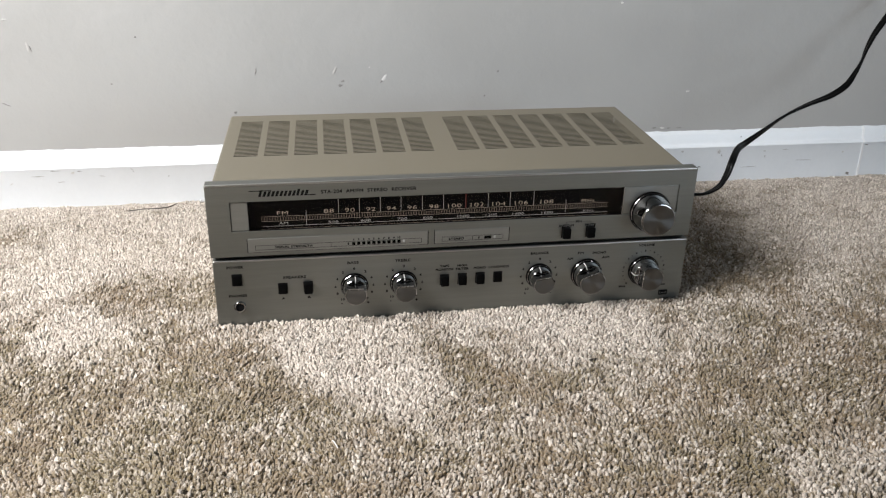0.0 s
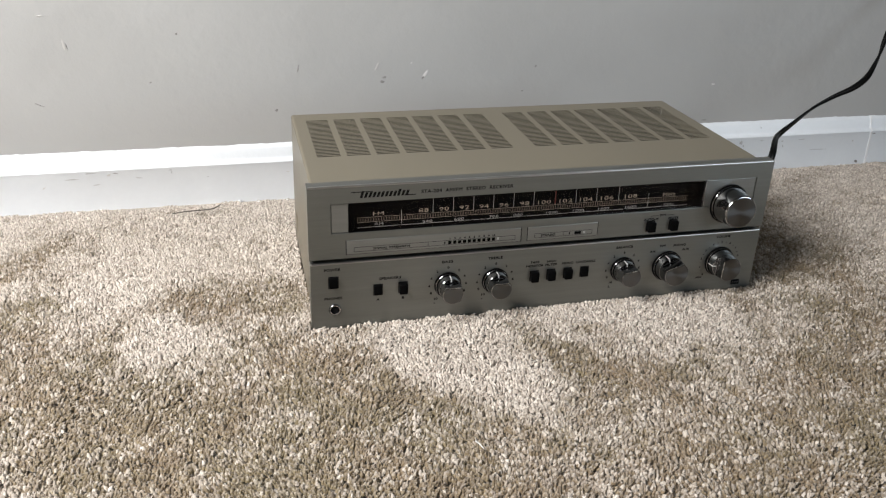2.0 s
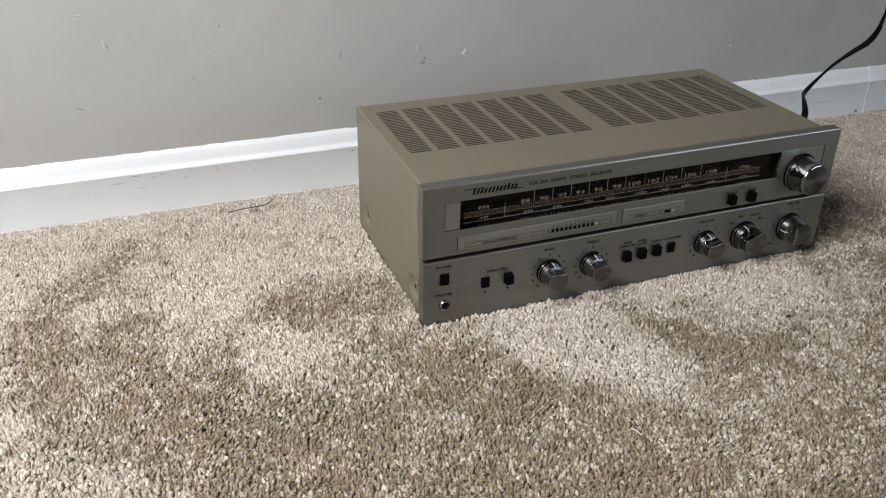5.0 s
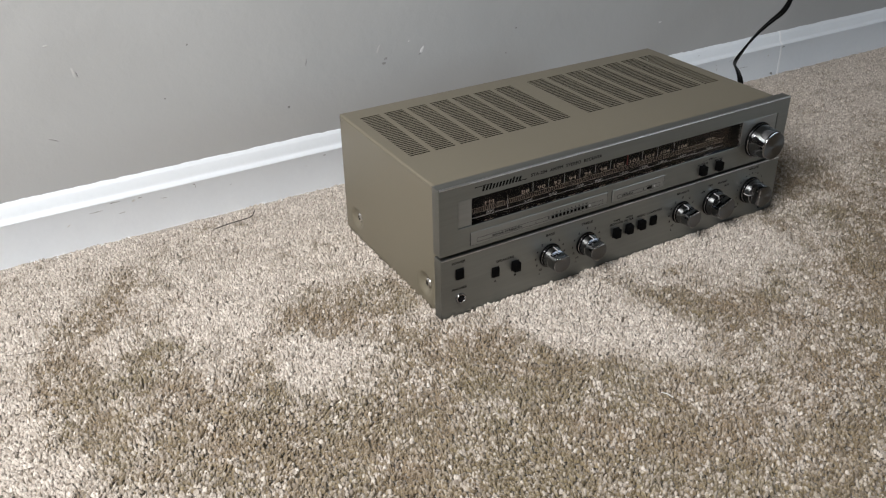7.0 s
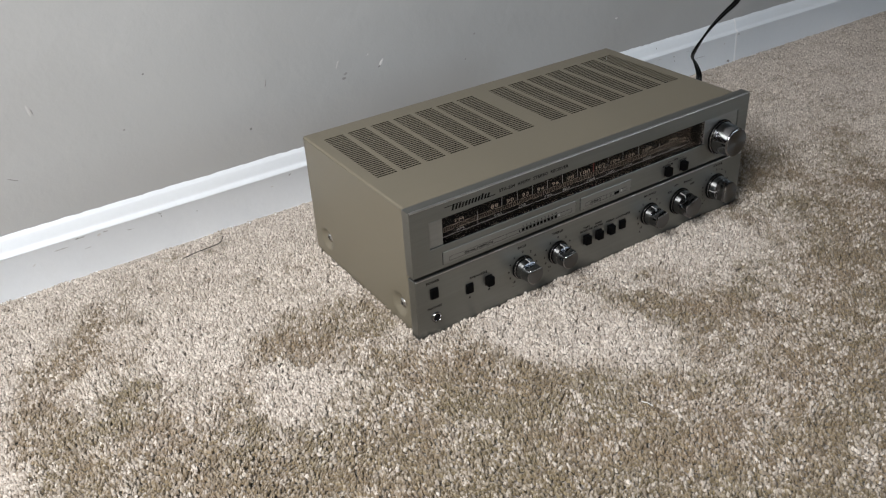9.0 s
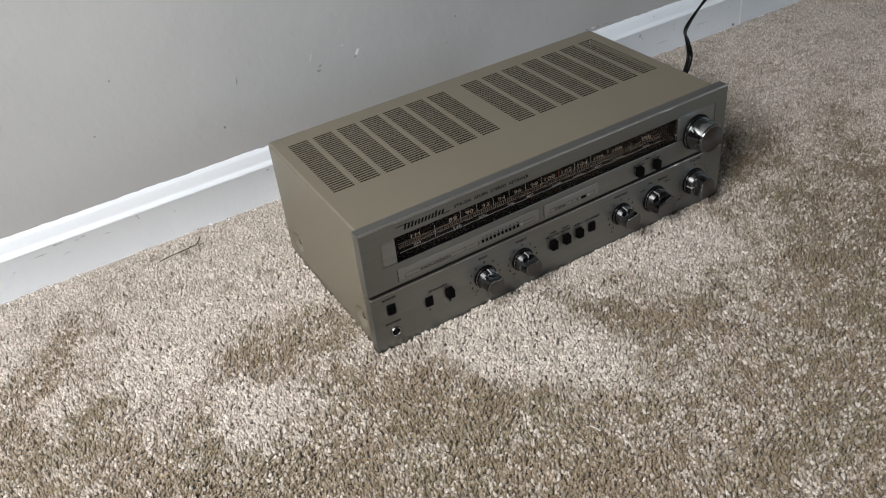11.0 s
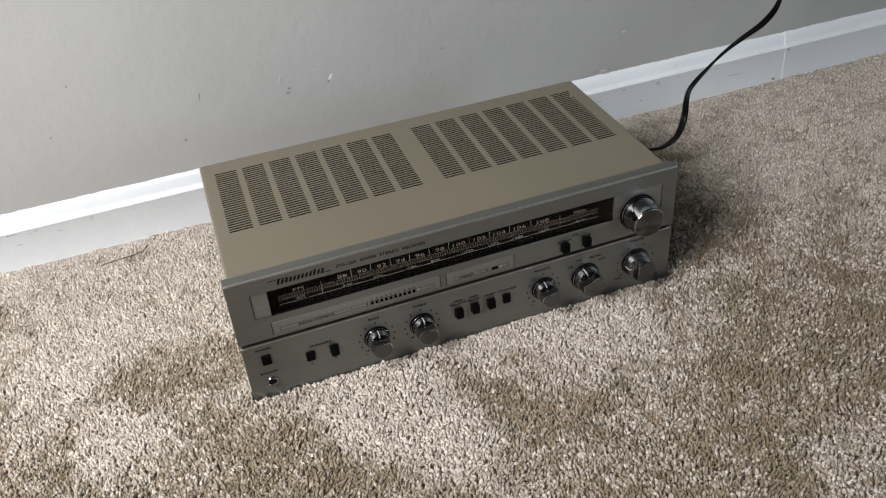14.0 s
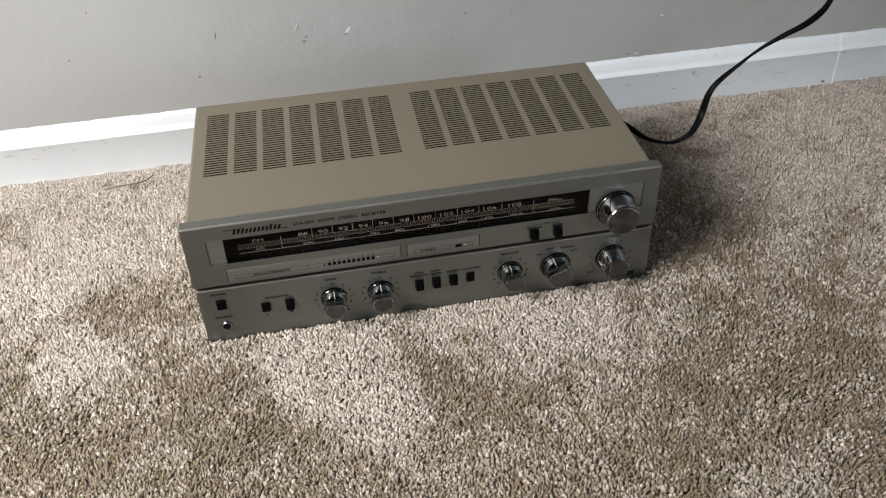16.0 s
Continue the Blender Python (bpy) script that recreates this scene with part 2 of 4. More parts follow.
def lettering(text, x, z, wide, high, mat, parent, y=-0.00012, name="lettering", spacing=1.08, label="", heavy=0.013):
    """Printed words, centred at x, z, of a given width and height in metres (high: of a capital)."""
    curve = bpy.data.curves.new("words", "FONT")
    curve.body, curve.size, curve.space_character, curve.resolution_u = text, 1.0, spacing, 3
    curve.offset = min(heavy, 0.0)
    made = bpy.data.objects.new("words", curve)
    scene.collection.objects.link(made)
    data = bpy.data.meshes.new_from_object(made.evaluated_get(bpy.context.evaluated_depsgraph_get()))
    bpy.data.objects.remove(made)
    bpy.data.curves.remove(curve)
    co = np.empty(len(data.vertices) * 3)
    data.vertices.foreach_get("co", co)
    co = co.reshape(-1, 3)
    low, top = co.min(0), co.max(0)
    sx = wide / (top[0] - low[0]) if wide else high / (top[1] - low[1]) * 1.15
    sy = high / (top[1] - low[1])
    flat = np.stack([(co[:, 0] - (low[0] + top[0]) / 2) * sx + x, np.full(len(co), y), (co[:, 1] - (low[1] + top[1]) / 2) * sy + z], 1)
    data.vertices.foreach_set("co", flat.ravel())
    if heavy > 0:
        bm, spread = bmesh.new(), heavy * 0.0115
        for n, (dx, dz) in enumerate(((-1, 0), (1, 0), (0, -1), (0, 1))):
            old = len(bm.verts)
            bm.from_mesh(data)
            bm.verts.ensure_lookup_table()
            for v in bm.verts[old:]:
                v.co += Vector((dx * spread, n * 0.000008, dz * spread))
        bm.to_mesh(data)
        bm.free()
    data.materials.append(mat)
    data.update()
    ob = new(name, data)
    ob.parent = parent
    return tagged(ob, label)


def strokes(lines, width, y, bm=None):
    """Flat printed lines on the front, each (x0, z0, x1, z1)."""
    bm = bm or bmesh.new()
    for x0, z0, x1, z1 in lines:
        d = Vector((x1 - x0, 0, z1 - z0)).normalized()
        n = Vector((-d.z, 0, d.x)) * width / 2
        a, b = Vector((x0, y, z0)), Vector((x1, y, z1))
        bm.faces.new([bm.verts.new(p) for p in (a - n, b - n, b + n, a + n)])
    return bm


def tube(points, radius, sides=10, flat=1.0, groove=0.0, twist=0.0, phase=0.0):
    """A round or flattened tube through points, smoothed."""
    pts = [Vector(p) for p in points]
    line = []
    for i in range(len(pts) - 1):
        p0, p1, p2, p3 = pts[max(i - 1, 0)], pts[i], pts[i + 1], pts[min(i + 2, len(pts) - 1)]
        for s in range(8):
            t = s / 8
            line.append(0.5 * (2 * p1 + (p2 - p0) * t + (2 * p0 - 5 * p1 + 4 * p2 - p3) * t * t + (3 * p1 - p0 - 3 * p2 + p3) * t ** 3))
    line.append(pts[-1])
    bm, rows, side = bmesh.new(), [], Vector((0.3, -0.9, 0.3))
    for i, p in enumerate(line):
        way = (line[min(i + 1, len(line) - 1)] - line[max(i - 1, 0)]).normalized()
        side = (side - way * side.dot(way)).normalized()
        if twist:
            side = Matrix.Rotation(twist / len(line) + (phase if i == 0 else 0), 3, way) @ side
        up = way.cross(side)
        rows.append([bm.verts.new(p + (side * math.cos(a) * flat + up * math.sin(a) * (1 - groove * (1 - abs(math.cos(a))) ** 2)) * radius) for a in np.linspace(0, 2 * math.pi, sides, endpoint=False)])
    for a, b in zip(rows, rows[1:]):
        for n in range(sides):
            bm.faces.new((a[n], a[(n + 1) % sides], b[(n + 1) % sides], b[n]))
    bm.faces.new(rows[0])
    bm.faces.new(rows[-1])
    return bm


# ---- the room ----
X0, X1, Y0, Z1 = ROOM["x0"], ROOM["x1"], ROOM["y0"], ROOM["z1"]
wall_back = part("wall_north", box(X0 - 0.12, X1 + 0.12, WALL_Y, WALL_Y + 0.12, -0.03, Z1), M_WALL)
tagged(wall_back, "grey-beige painted plaster wall with chips and scuffs", "wall", kind="structure")
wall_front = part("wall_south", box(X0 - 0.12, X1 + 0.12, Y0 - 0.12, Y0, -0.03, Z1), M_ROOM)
tagged(wall_front, "added unseen plain wall, dim brown-grey to hold down fill light", "wall", kind="structure")
# Unseen end wall; its opening is made for the added fill lamp.
wall_right = part("wall_east", sheet([Y0, FILL_OPENING["y0"], FILL_OPENING["y1"], WALL_Y], [-0.03, FILL_OPENING["z0"], FILL_OPENING["z1"], Z1], lambda i, j: (i, j) == (1, 1),
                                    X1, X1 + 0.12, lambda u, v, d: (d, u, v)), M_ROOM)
tagged(wall_right, "added unseen brown-grey end wall with a fill lamp opening", "wall", kind="structure")
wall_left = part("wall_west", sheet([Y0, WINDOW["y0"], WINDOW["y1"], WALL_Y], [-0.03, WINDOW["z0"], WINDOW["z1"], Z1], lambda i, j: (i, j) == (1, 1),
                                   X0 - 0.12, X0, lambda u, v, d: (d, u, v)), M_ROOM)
tagged(wall_left, "added unseen dim brown-grey wall with a window opening", "wall", kind="structure")
ceiling = part("ceiling", box(X0 - 0.12, X1 + 0.12, Y0 - 0.12, WALL_Y + 0.12, Z1, Z1 + 0.1), M_CEILING)
tagged(ceiling, "added unseen plain ceiling, dim grey to hold down fill light", "ceiling", kind="structure")

BASE = -0.0085
DIP = 0.0045  # the carpet sinks a little towards the wall


def dip(y):
    t = np.clip((y - 0.24) / (WALL_Y - 0.011 - 0.24), 0, 1)
    return DIP * t * t * (3 - 2 * t)


def carpet_slab():
    bm, top = bmesh.new(), BASE + 0.0031
    prof = [(WALL_Y + 0.02, BASE - 0.03), (Y0 - 0.12, BASE - 0.03), (Y0 - 0.12, top)] + [(y, top - float(dip(y))) for y in np.linspace(0.24, WALL_Y - 0.011, 9)] + [(WALL_Y + 0.02, top - DIP)]
    ends = [[bm.verts.new((x, y, z)) for y, z in prof] for x in (X0 - 0.12, X1 + 0.12)]
    for n in range(len(prof)):
        m = (n + 1) % len(prof)
        bm.faces.new((ends[0][n], ends[0][m], ends[1][m], ends[1][n]))
    for ring in ends:
        bm.faces.new(ring)
    return bm


floor = part("floor", carpet_slab(), M_CARPET)
tagged(floor, "cream cut-pile carpet backing over the floor", "carpet", kind="structure")


def baseboard_profile():
    f = WALL_Y - 0.0095
    pts = [(WALL_Y, -0.03), (f, -0.03), (f, 0.0343), (f - 0.0006, 0.0352), (f - 0.0009, 0.0362), (f - 0.0004, 0.0374), (f + 0.0008, 0.0385)]
    pts += [(f + 0.0019, 0.0391), (f + 0.0030, 0.0397), (f + 0.0037, 0.0406), (f + 0.0040, 0.0420)]
    for k in range(1, 7):
        a = k / 6
        pts.append((f + 0.0040 + 0.0022 * a ** 1.4, 0.0420 + 0.0118 * a))
    pts += [(f + 0.0069, 0.0548), (WALL_Y - 0.0020, 0.0553), (WALL_Y - 0.0016, 0.0566), (WALL_Y - 0.0007, 0.0577), (WALL_Y, 0.0580)]
    return [(y, z if z < 0.042 else 0.042 + (z - 0.042) * 0.86) for y, z in pts]


def baseboard_length(x0, x1, seed):
    rnd, bm = random.Random(seed), bmesh.new()
    prof, rows = baseboard_profile(), []
    for x in np.linspace(x0, x1, max(2, int((x1 - x0) / 0.005))):
        w = 0.0004 * noise.noise((x * 25, seed, 0)) + 0.0003 * noise.noise((x * 90, seed, 3))
        rows.append([bm.verts.new((x, y + (w * 0.3 if n > 0 else 0), z + (w * 2.4 + 0.0009 * noise.noise((x * 260, seed, 7)) if n >= len(prof) - 4 else w * 0.3))) for n, (y, z) in enumerate(prof)])
    for a, b in zip(rows, rows[1:]):
        for n in range(len(prof) - 1):
            bm.faces.new((a[n], a[n + 1], b[n + 1], b[n]))
    bm.faces.new(rows[0])
    bm.faces.new(rows[-1])
    return bm


JOINT = 0.7985
base = new("baseboard")
tagged(base, "white painted moulded wooden baseboard along the wall", "baseboard", kind="structure")
part("board", baseboard_length(X0, JOINT - 0.0001, 1), M_TRIM, base, smooth=True)
part("board", baseboard_length(JOINT + 0.0001, X1, 2), M_TRIM, base, smooth=True)
gap_strip = part("caulk_seam", baseboard_length(JOINT - 0.0015, JOINT + 0.0015, 1), M_CAULK, base, "white caulk line over a butt joint", smooth=True)
gap_strip.location = (0, -0.0005, 0)

# ---- the receiver ----
LEVEL = pose(0, 0, 0, 1.146)
receiver = new("stereo_receiver")
receiver.matrix_world = LEVEL
tagged(receiver, "vintage silver and beige stereo receiver standing on the carpet", "stereo receiver")

W, TOP, CASE_TOP, DEPTH = 0.4100, 0.1224, 0.1190, 0.2080


SCREWS = (0.0350, 0.1810)
SCREW_Z = 0.0156
ASKEW = 0.022  # the cover sits slightly askew behind the front panel


def dimple(y, z):
    """Depth of the round hollows pressed into the sides for the screws."""
    d = min(math.hypot(y - s, z - SCREW_Z) for s in SCREWS)
    t = min(max((0.0128 - d) / 0.0086, 0.0), 1.0)
    return 0.0046 * t * t * (3 - 2 * t)


def case_cover():
    """One folded sheet: slotted top, bends and two sides."""
    x0, x1, y0, y1, r, th = 0.0040, 0.4060, 0.0112, DEPTH, 0.0022, 0.00025
    starts = [0.0165 + 0.02605 * k for k in range(7)] + [0.2145 + 0.02605 * k for k in range(7)]
    us = [x0 + r] + [v for s in starts for v in (s, s + 0.0205)] + [x1 - r]
    slots = [0.0800 + 0.00388 * k for k in range(28)]
    vs = [y0] + [v for s in slots for v in (s, s + 0.0021)] + [y1]
    bm = sheet(us, vs, lambda i, j: i % 2 == 1 and j % 2 == 1, CASE_TOP - th, CASE_TOP, lambda u, v, d: (u, v, d))
    for sign, x, flip in ((-1, x0, 1), (1, x1, -1)):
        c = x + flip * r
        outer = [(c - flip * r * math.sin(a), CASE_TOP - r + r * math.cos(a)) for a in np.linspace(0, math.pi / 2, 6)]
        o = [[bm.verts.new((px, y, pz)) for px, pz in outer] for y in (y0, y1)]
        for n in range(len(outer) - 1):
            bm.faces.new((o[0][n], o[0][n + 1], o[1][n + 1], o[1][n]))
        ys = sorted({y0, y1, *np.linspace(y0, y1, 60)})
        zs = [CASE_TOP - r, 0.09, 0.06, *np.linspace(0.034, -0.005, 34)]
        grid = [[bm.verts.new((x + flip * dimple(y, z), y, z)) for z in zs] for y in ys]
        for a, b in zip(grid, grid[1:]):
            for n in range(len(zs) - 1):
                bm.faces.new((a[n], a[n + 1], b[n + 1], b[n]))
        for y in (y0, y1):
            bm.faces.new([bm.verts.new(p) for p in ((x, y, CASE_TOP - r), (x, y, -0.005), (x + flip * th, y, -0.005), (x + flip * th, y, CASE_TOP - r))])
    bmesh.ops.remove_doubles(bm, verts=bm.verts, dist=0.00001)
    for v in bm.verts:
        v.co.x += ASKEW * (v.co.y - y0)
    return bm


cover = part("case_cover", case_cover(), M_CASE, receiver, "beige enamelled steel cover with rows of ventilation slots", smooth=True)
# Near-black block stands in for the shaded inside below the slots.
part("chassis", box(0.0140, 0.4010, 0.0240, DEPTH - 0.001, 0.0005, 0.1080), M_DARK, receiver, "near-black block painting the shade below the slots")
part("back_panel", box(0.0102, 0.4088, DEPTH - 0.0009, DEPTH + 0.0006, 0.0005, 0.1172, 0.0003), M_BLACK, receiver, "dark back panel")
for fx in (0.03, 0.38):
    for fy in (0.03, 0.17):
        low = -(0.0054 + 0.02 * fy) + 0.0002
        part("foot", turned([(0.009, 0), (0.010, 0.001), (0.0105, 0.0005 - low)], 20), M_BLACK, receiver).matrix_local = pose(fx, fy, low, 90)


def side_screw(x, y, z, sign):
    """A domed cross-slot screw at the bottom of its hollow."""
    at = pose(x + 0.0043 * sign + ASKEW * (y - 0.0112), y, z, 0, 0, -90 * sign)
    head = part("screw", turned([(0.0049, 0.0004), (0.0049, -0.0006), (0.0044, -0.0015), (0.0030, -0.0021), (0.0012, -0.0023)], 28), M_STEEL, cover, "nickel-plated case screw", smooth=True)
    head.matrix_local = at
    slot = box(-0.0024, 0.0024, -0.00245, -0.0010, -0.0005, 0.0005)
    box(-0.0005, 0.0005, -0.0025, -0.0010, -0.0024, 0.0024, bm=slot)
    part("cross_slot", slot, M_DARK, head).matrix_local = pose(0, 0, 0, 0, 20 + 900 * y, 0)


for y in SCREWS:
    side_screw(0.0040, y, SCREW_Z, 1)
    side_screw(0.4060, y, SCREW_Z, -1)

# upper front panel with the long opening
OX0, OX1, OZ0, OZ1 = 0.0182, 0.3955, 0.0823, 0.1075
upper = part("front_panel", sheet([0, OX0, OX1, W], [0.0600, OZ0, OZ1, TOP], lambda i, j: (i, j) == (1, 1), 0.0, 0.0020, lambda u, v, d: (u, d, v), 0.0004),
             M_ALU, receiver, "upper brushed aluminium front panel")
for x0, x1, z0, z1 in ((0.0002, 0.0030, 0.0602, TOP - 0.0002), (W - 0.0030, W - 0.0002, 0.0602, TOP - 0.0002), (0.0030, W - 0.0030, 0.0602, 0.0625), (0.0030, W - 0.0030, TOP - 0.0025, TOP - 0.0002)):
    part("panel_return", box(x0, x1, 0.0020, 0.0112, z0, z1), M_ALU, upper)
# Strip added for the highlight along the upper panel's top edge.
part("edge_glint", box(0.0004, W - 0.0004, -0.0003, 0.0018, TOP - 0.0015, TOP + 0.0003, 0.0008, 3), M_GLINT, upper, "bright strip painting the reflection along the upper edge")
part("dial_plate", box(OX0 + 0.0003, 0.0321, 0.0010, 0.0027, OZ0 + 0.0003, OZ1 - 0.0003, 0.0004), M_PLATE, upper)
part("tuning_plate", box(0.3466, OX1 - 0.0003, 0.0010, 0.0027, OZ0 + 0.0003, OZ1 - 0.0003, 0.0004), M_PLATE, upper)
dial = part("tuning_dial", box(0.0200, 0.3620, 0.0156, 0.0190, 0.0700, 0.1145), M_DIAL, upper, "black tuning dial with cream numerals")
pane = part("dial_window", box(0.0322, 0.3465, 0.0012, 0.0026, OZ0 + 0.0003, OZ1 - 0.0003), M_GLASS, upper, "clear glossy dial window")
pane.visible_shadow = False

Y_DIAL = 0.0154
for text, x in (("88", 96.8), ("90", 114.2), ("92", 131.6), ("94", 148.8), ("96", 166.4), ("98", 184.8), ("100", 202.7), ("102", 222.2), ("104", 241.0), ("106", 260.7), ("108", 283.3)):
    lettering(text, x / 1000, 0.0911, 0.0080 if len(text) == 2 else 0.0115, 0.0034, M_CREAM, dial, Y_DIAL, "numeral", heavy=-0.010)
for text, x in (("540", 100.2), ("600", 127.4), ("700", 158.0), ("800", 179.7), ("1000", 210.4), ("1200", 234.9), ("1400", 258.5), ("1600", 284.3)):
    lettering(text, x / 1000, 0.0811, 0.0082 if len(text) == 3 else 0.0102, 0.0022, M_SCALE, dial, Y_DIAL, "numeral", heavy=-0.010)
for text, x, z, w, h in (("FM", 58.9, 90.9, 8.8, 3.1), ("MHz", 320.3, 90.6, 11.8, 3.1), ("AM", 59.3, 81.8, 7.2, 2.4), ("KHz", 321.2, 81.0, 9.0, 2.3)):
    lettering(text, x / 1000, z / 1000, w / 1000, h / 1000, M_CREAM if z > 86 else M_SCALE, dial, Y_DIAL, heavy=-0.010)
part("dial_rail", strokes([(0.0413, 0.0881, 0.3388, 0.0881), (0.0413, 0.0840, 0.3388, 0.0840)], 0.00024, Y_DIAL), M_CREAM, dial)
part("dial_rail", strokes([(0.0413, 0.0794, 0.3388, 0.0794)], 0.00030, Y_DIAL), M_SCALE, dial)
part("dial_ticks", strokes([(x, 0.0847, x, 0.0872) for x in np.arange(0.0419, 0.3386, 0.00217)], 0.0005, Y_DIAL), M_TICK, dial)
for x in (0.1048, 0.1221, 0.1396, 0.1570, 0.1750, 0.1930, 0.2315, 0.2507, 0.2715):
    part("channel_line", strokes([(x, 0.0887, x, 0.1060)], 0.00033, Y_DIAL), M_SCALE, dial)
for x in (0.0781, 0.3004):
    part("channel_line", strokes([(x, 0.0799, x, 0.0926)], 0.0003, Y_DIAL), M_SCALE, dial)
part("dial_pointer", box(0.2116, 0.2123, 0.0138, 0.0146, 0.0893, 0.1050), M_RED, dial, "thin red tuning pointer")
for z0, z1 in ((0.0640, 0.0690), (0.1140, 0.1165)):
    part("dial_liner", box(0.0200, 0.3900, 0.0030, 0.0190, z0, z1), M_DARK, dial)
for x0, x1 in ((0.0185, 0.0200), (0.3620, 0.3640)):
    part("dial_liner", box(x0, x1, 0.0030, 0.0190, 0.0690, 0.1140), M_DARK, dial)
for z0 in (OZ0 + 0.00005, OZ1 - 0.00030):
    part("window_bezel", box(0.0322, 0.3465, 0.0003, 0.0028, z0, z0 + 0.00024), M_BLACK, dial)
# Row of steel tabs added in place of bright reflections in the window.
for k in range(4):
    part("reflection_tab", box(0.3350 + 0.0030 * k, 0.3374 + 0.0030 * k, 0.0027, 0.0040, 0.1058, 0.1072, 0.0003), M_STEEL, dial, "small steel tab standing in for a bright reflection")
# Steel strip painting the bright line at the pane's right edge.
part("pane_edge", box(0.3460, 0.3465, 0.0004, 0.0030, OZ0 + 0.0004, OZ1 - 0.0004, 0.0001), M_STEEL, dial, "bright steel strip painting the glint on the pane's edge")


def meter(x0, x1, split, parent, name):
    body = part(name, box(x0, x1, -0.0009, 0.0004, 0.0637, 0.0758, 0.0004), M_PLATE, parent)
    # Ink strips paint the shadowed gap below and beside the plate.
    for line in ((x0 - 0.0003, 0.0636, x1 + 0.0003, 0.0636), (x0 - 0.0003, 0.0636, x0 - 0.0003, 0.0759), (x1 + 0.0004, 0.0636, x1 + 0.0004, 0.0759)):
        part("gap_strip", strokes([line], 0.0006, -0.00015), M_INK, body)
    xa, xb, za, zb = x0 + 0.0060, x1 - 0.0052, 0.0659, 0.0697
    part("meter_frame", strokes([(xa, za, xb, za), (xa, zb, xb, zb), (xa, za, xa, zb), (xb, za, xb, zb), (split, za, split, zb)], 0.0003, -0.00105), M_INK, body)
    return body


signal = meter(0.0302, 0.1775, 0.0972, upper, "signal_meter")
lettering("SIGNAL STRENGTH", 0.0668, 0.0677, 0.0300, 0.0019, M_INK, signal, -0.00105)
for k in range(10):
    x = 0.1157 + 0.00418 * k
    part("indicator", box(x - 0.00135, x + 0.00135, -0.0013, 0.0, 0.0664, 0.0691, 0.0002), M_BLACK, signal)
    lettering(str(k + 1), x, 0.0713, None, 0.0015, M_INK, signal, -0.00105, "numeral")
part("indicator_mark", strokes([(0.1113, 0.0667, 0.1113, 0.0689)], 0.0010, -0.00106), M_INK, signal)
# White stroke painting a small reflection at the end of the row.
part("indicator_mark", strokes([(0.1573, 0.0668, 0.1573, 0.0692)], 0.0016, -0.00106), M_WHITE, signal)
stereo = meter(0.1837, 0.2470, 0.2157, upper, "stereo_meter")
lettering("STEREO", 0.2018, 0.0677, 0.0128, 0.0019, M_INK, stereo, -0.00105)
part("indicator", box(0.2258, 0.2318, -0.0013, 0.0, 0.0665, 0.0690, 0.0002), M_BLACK, stereo)
part("indicator_mark", strokes([(0.2212, 0.0668, 0.2212, 0.0688)], 0.0010, -0.00106), M_INK, stereo)
part("indicator_mark", strokes([(0.2347, 0.0668, 0.2347, 0.0690)], 0.0016, -0.00106), M_WHITE, stereo)

# maker's mark as plain slanted shapes
def slant(x, wide, low, high, lean=0.0016):
    bm, y = bmesh.new(), -0.00012
    bm.faces.new([bm.verts.new(p) for p in ((x, y, low), (x + wide, y, low), (x + wide + lean, y, high), (x + lean, y, high))])
    part("maker_mark", bm, M_INK, upper, "black slanted maker's mark")


slant(0.0342, 0.0175, 0.1163, 0.1170, 0.0)
slant(0.0770, 0.0095, 0.1116, 0.1124, 0.0)
for n in range(12):
    slant(0.0412 + 0.0033 * n, 0.0021, 0.1117, 0.1173 if n in (0, 9) else 0.1161)
lettering("STA-204  AM/FM  STEREO  RECEIVER", 0.1293, 0.1140, 0.0770, 0.0028, M_INK, upper)
lettering("FM", 0.3081, 0.0778, 0.0050, 0.0020, M_INK, upper)
part("bracket_line", strokes([(0.2975, 0.0778, 0.3045, 0.0778), (0.2975, 0.0762, 0.2975, 0.0778), (0.3117, 0.0778, 0.3187, 0.0778), (0.3187, 0.0762, 0.3187, 0.0778)], 0.0003, -0.00012), M_INK, upper)
lettering("AUTO-M", 0.2972, 0.0745, 0.0135, 0.0020, M_INK, upper)
lettering("MUTE", 0.3188, 0.0745, 0.0095, 0.0020, M_INK, upper)

# lower front panel
lower = part("front_panel", box(0.0008, W - 0.0006, 0.0, 0.0112, -0.0030, 0.0566, 0.0006), M_ALU, receiver, "lower brushed aluminium front panel")
# The lower panel's top edge gets a painted highlight too.
part("edge_glint", box(0.0012, W - 0.0010, -0.0003, 0.0018, 0.0552, 0.0569, 0.0008, 3), M_GLINT, lower, "bright strip painting the reflection along the upper edge")
part("gap_filler", box(0.0030, W - 0.0030, 0.0060, 0.0110, 0.0570, 0.0602), M_BLACK, receiver, "dark gap between the two front panels")
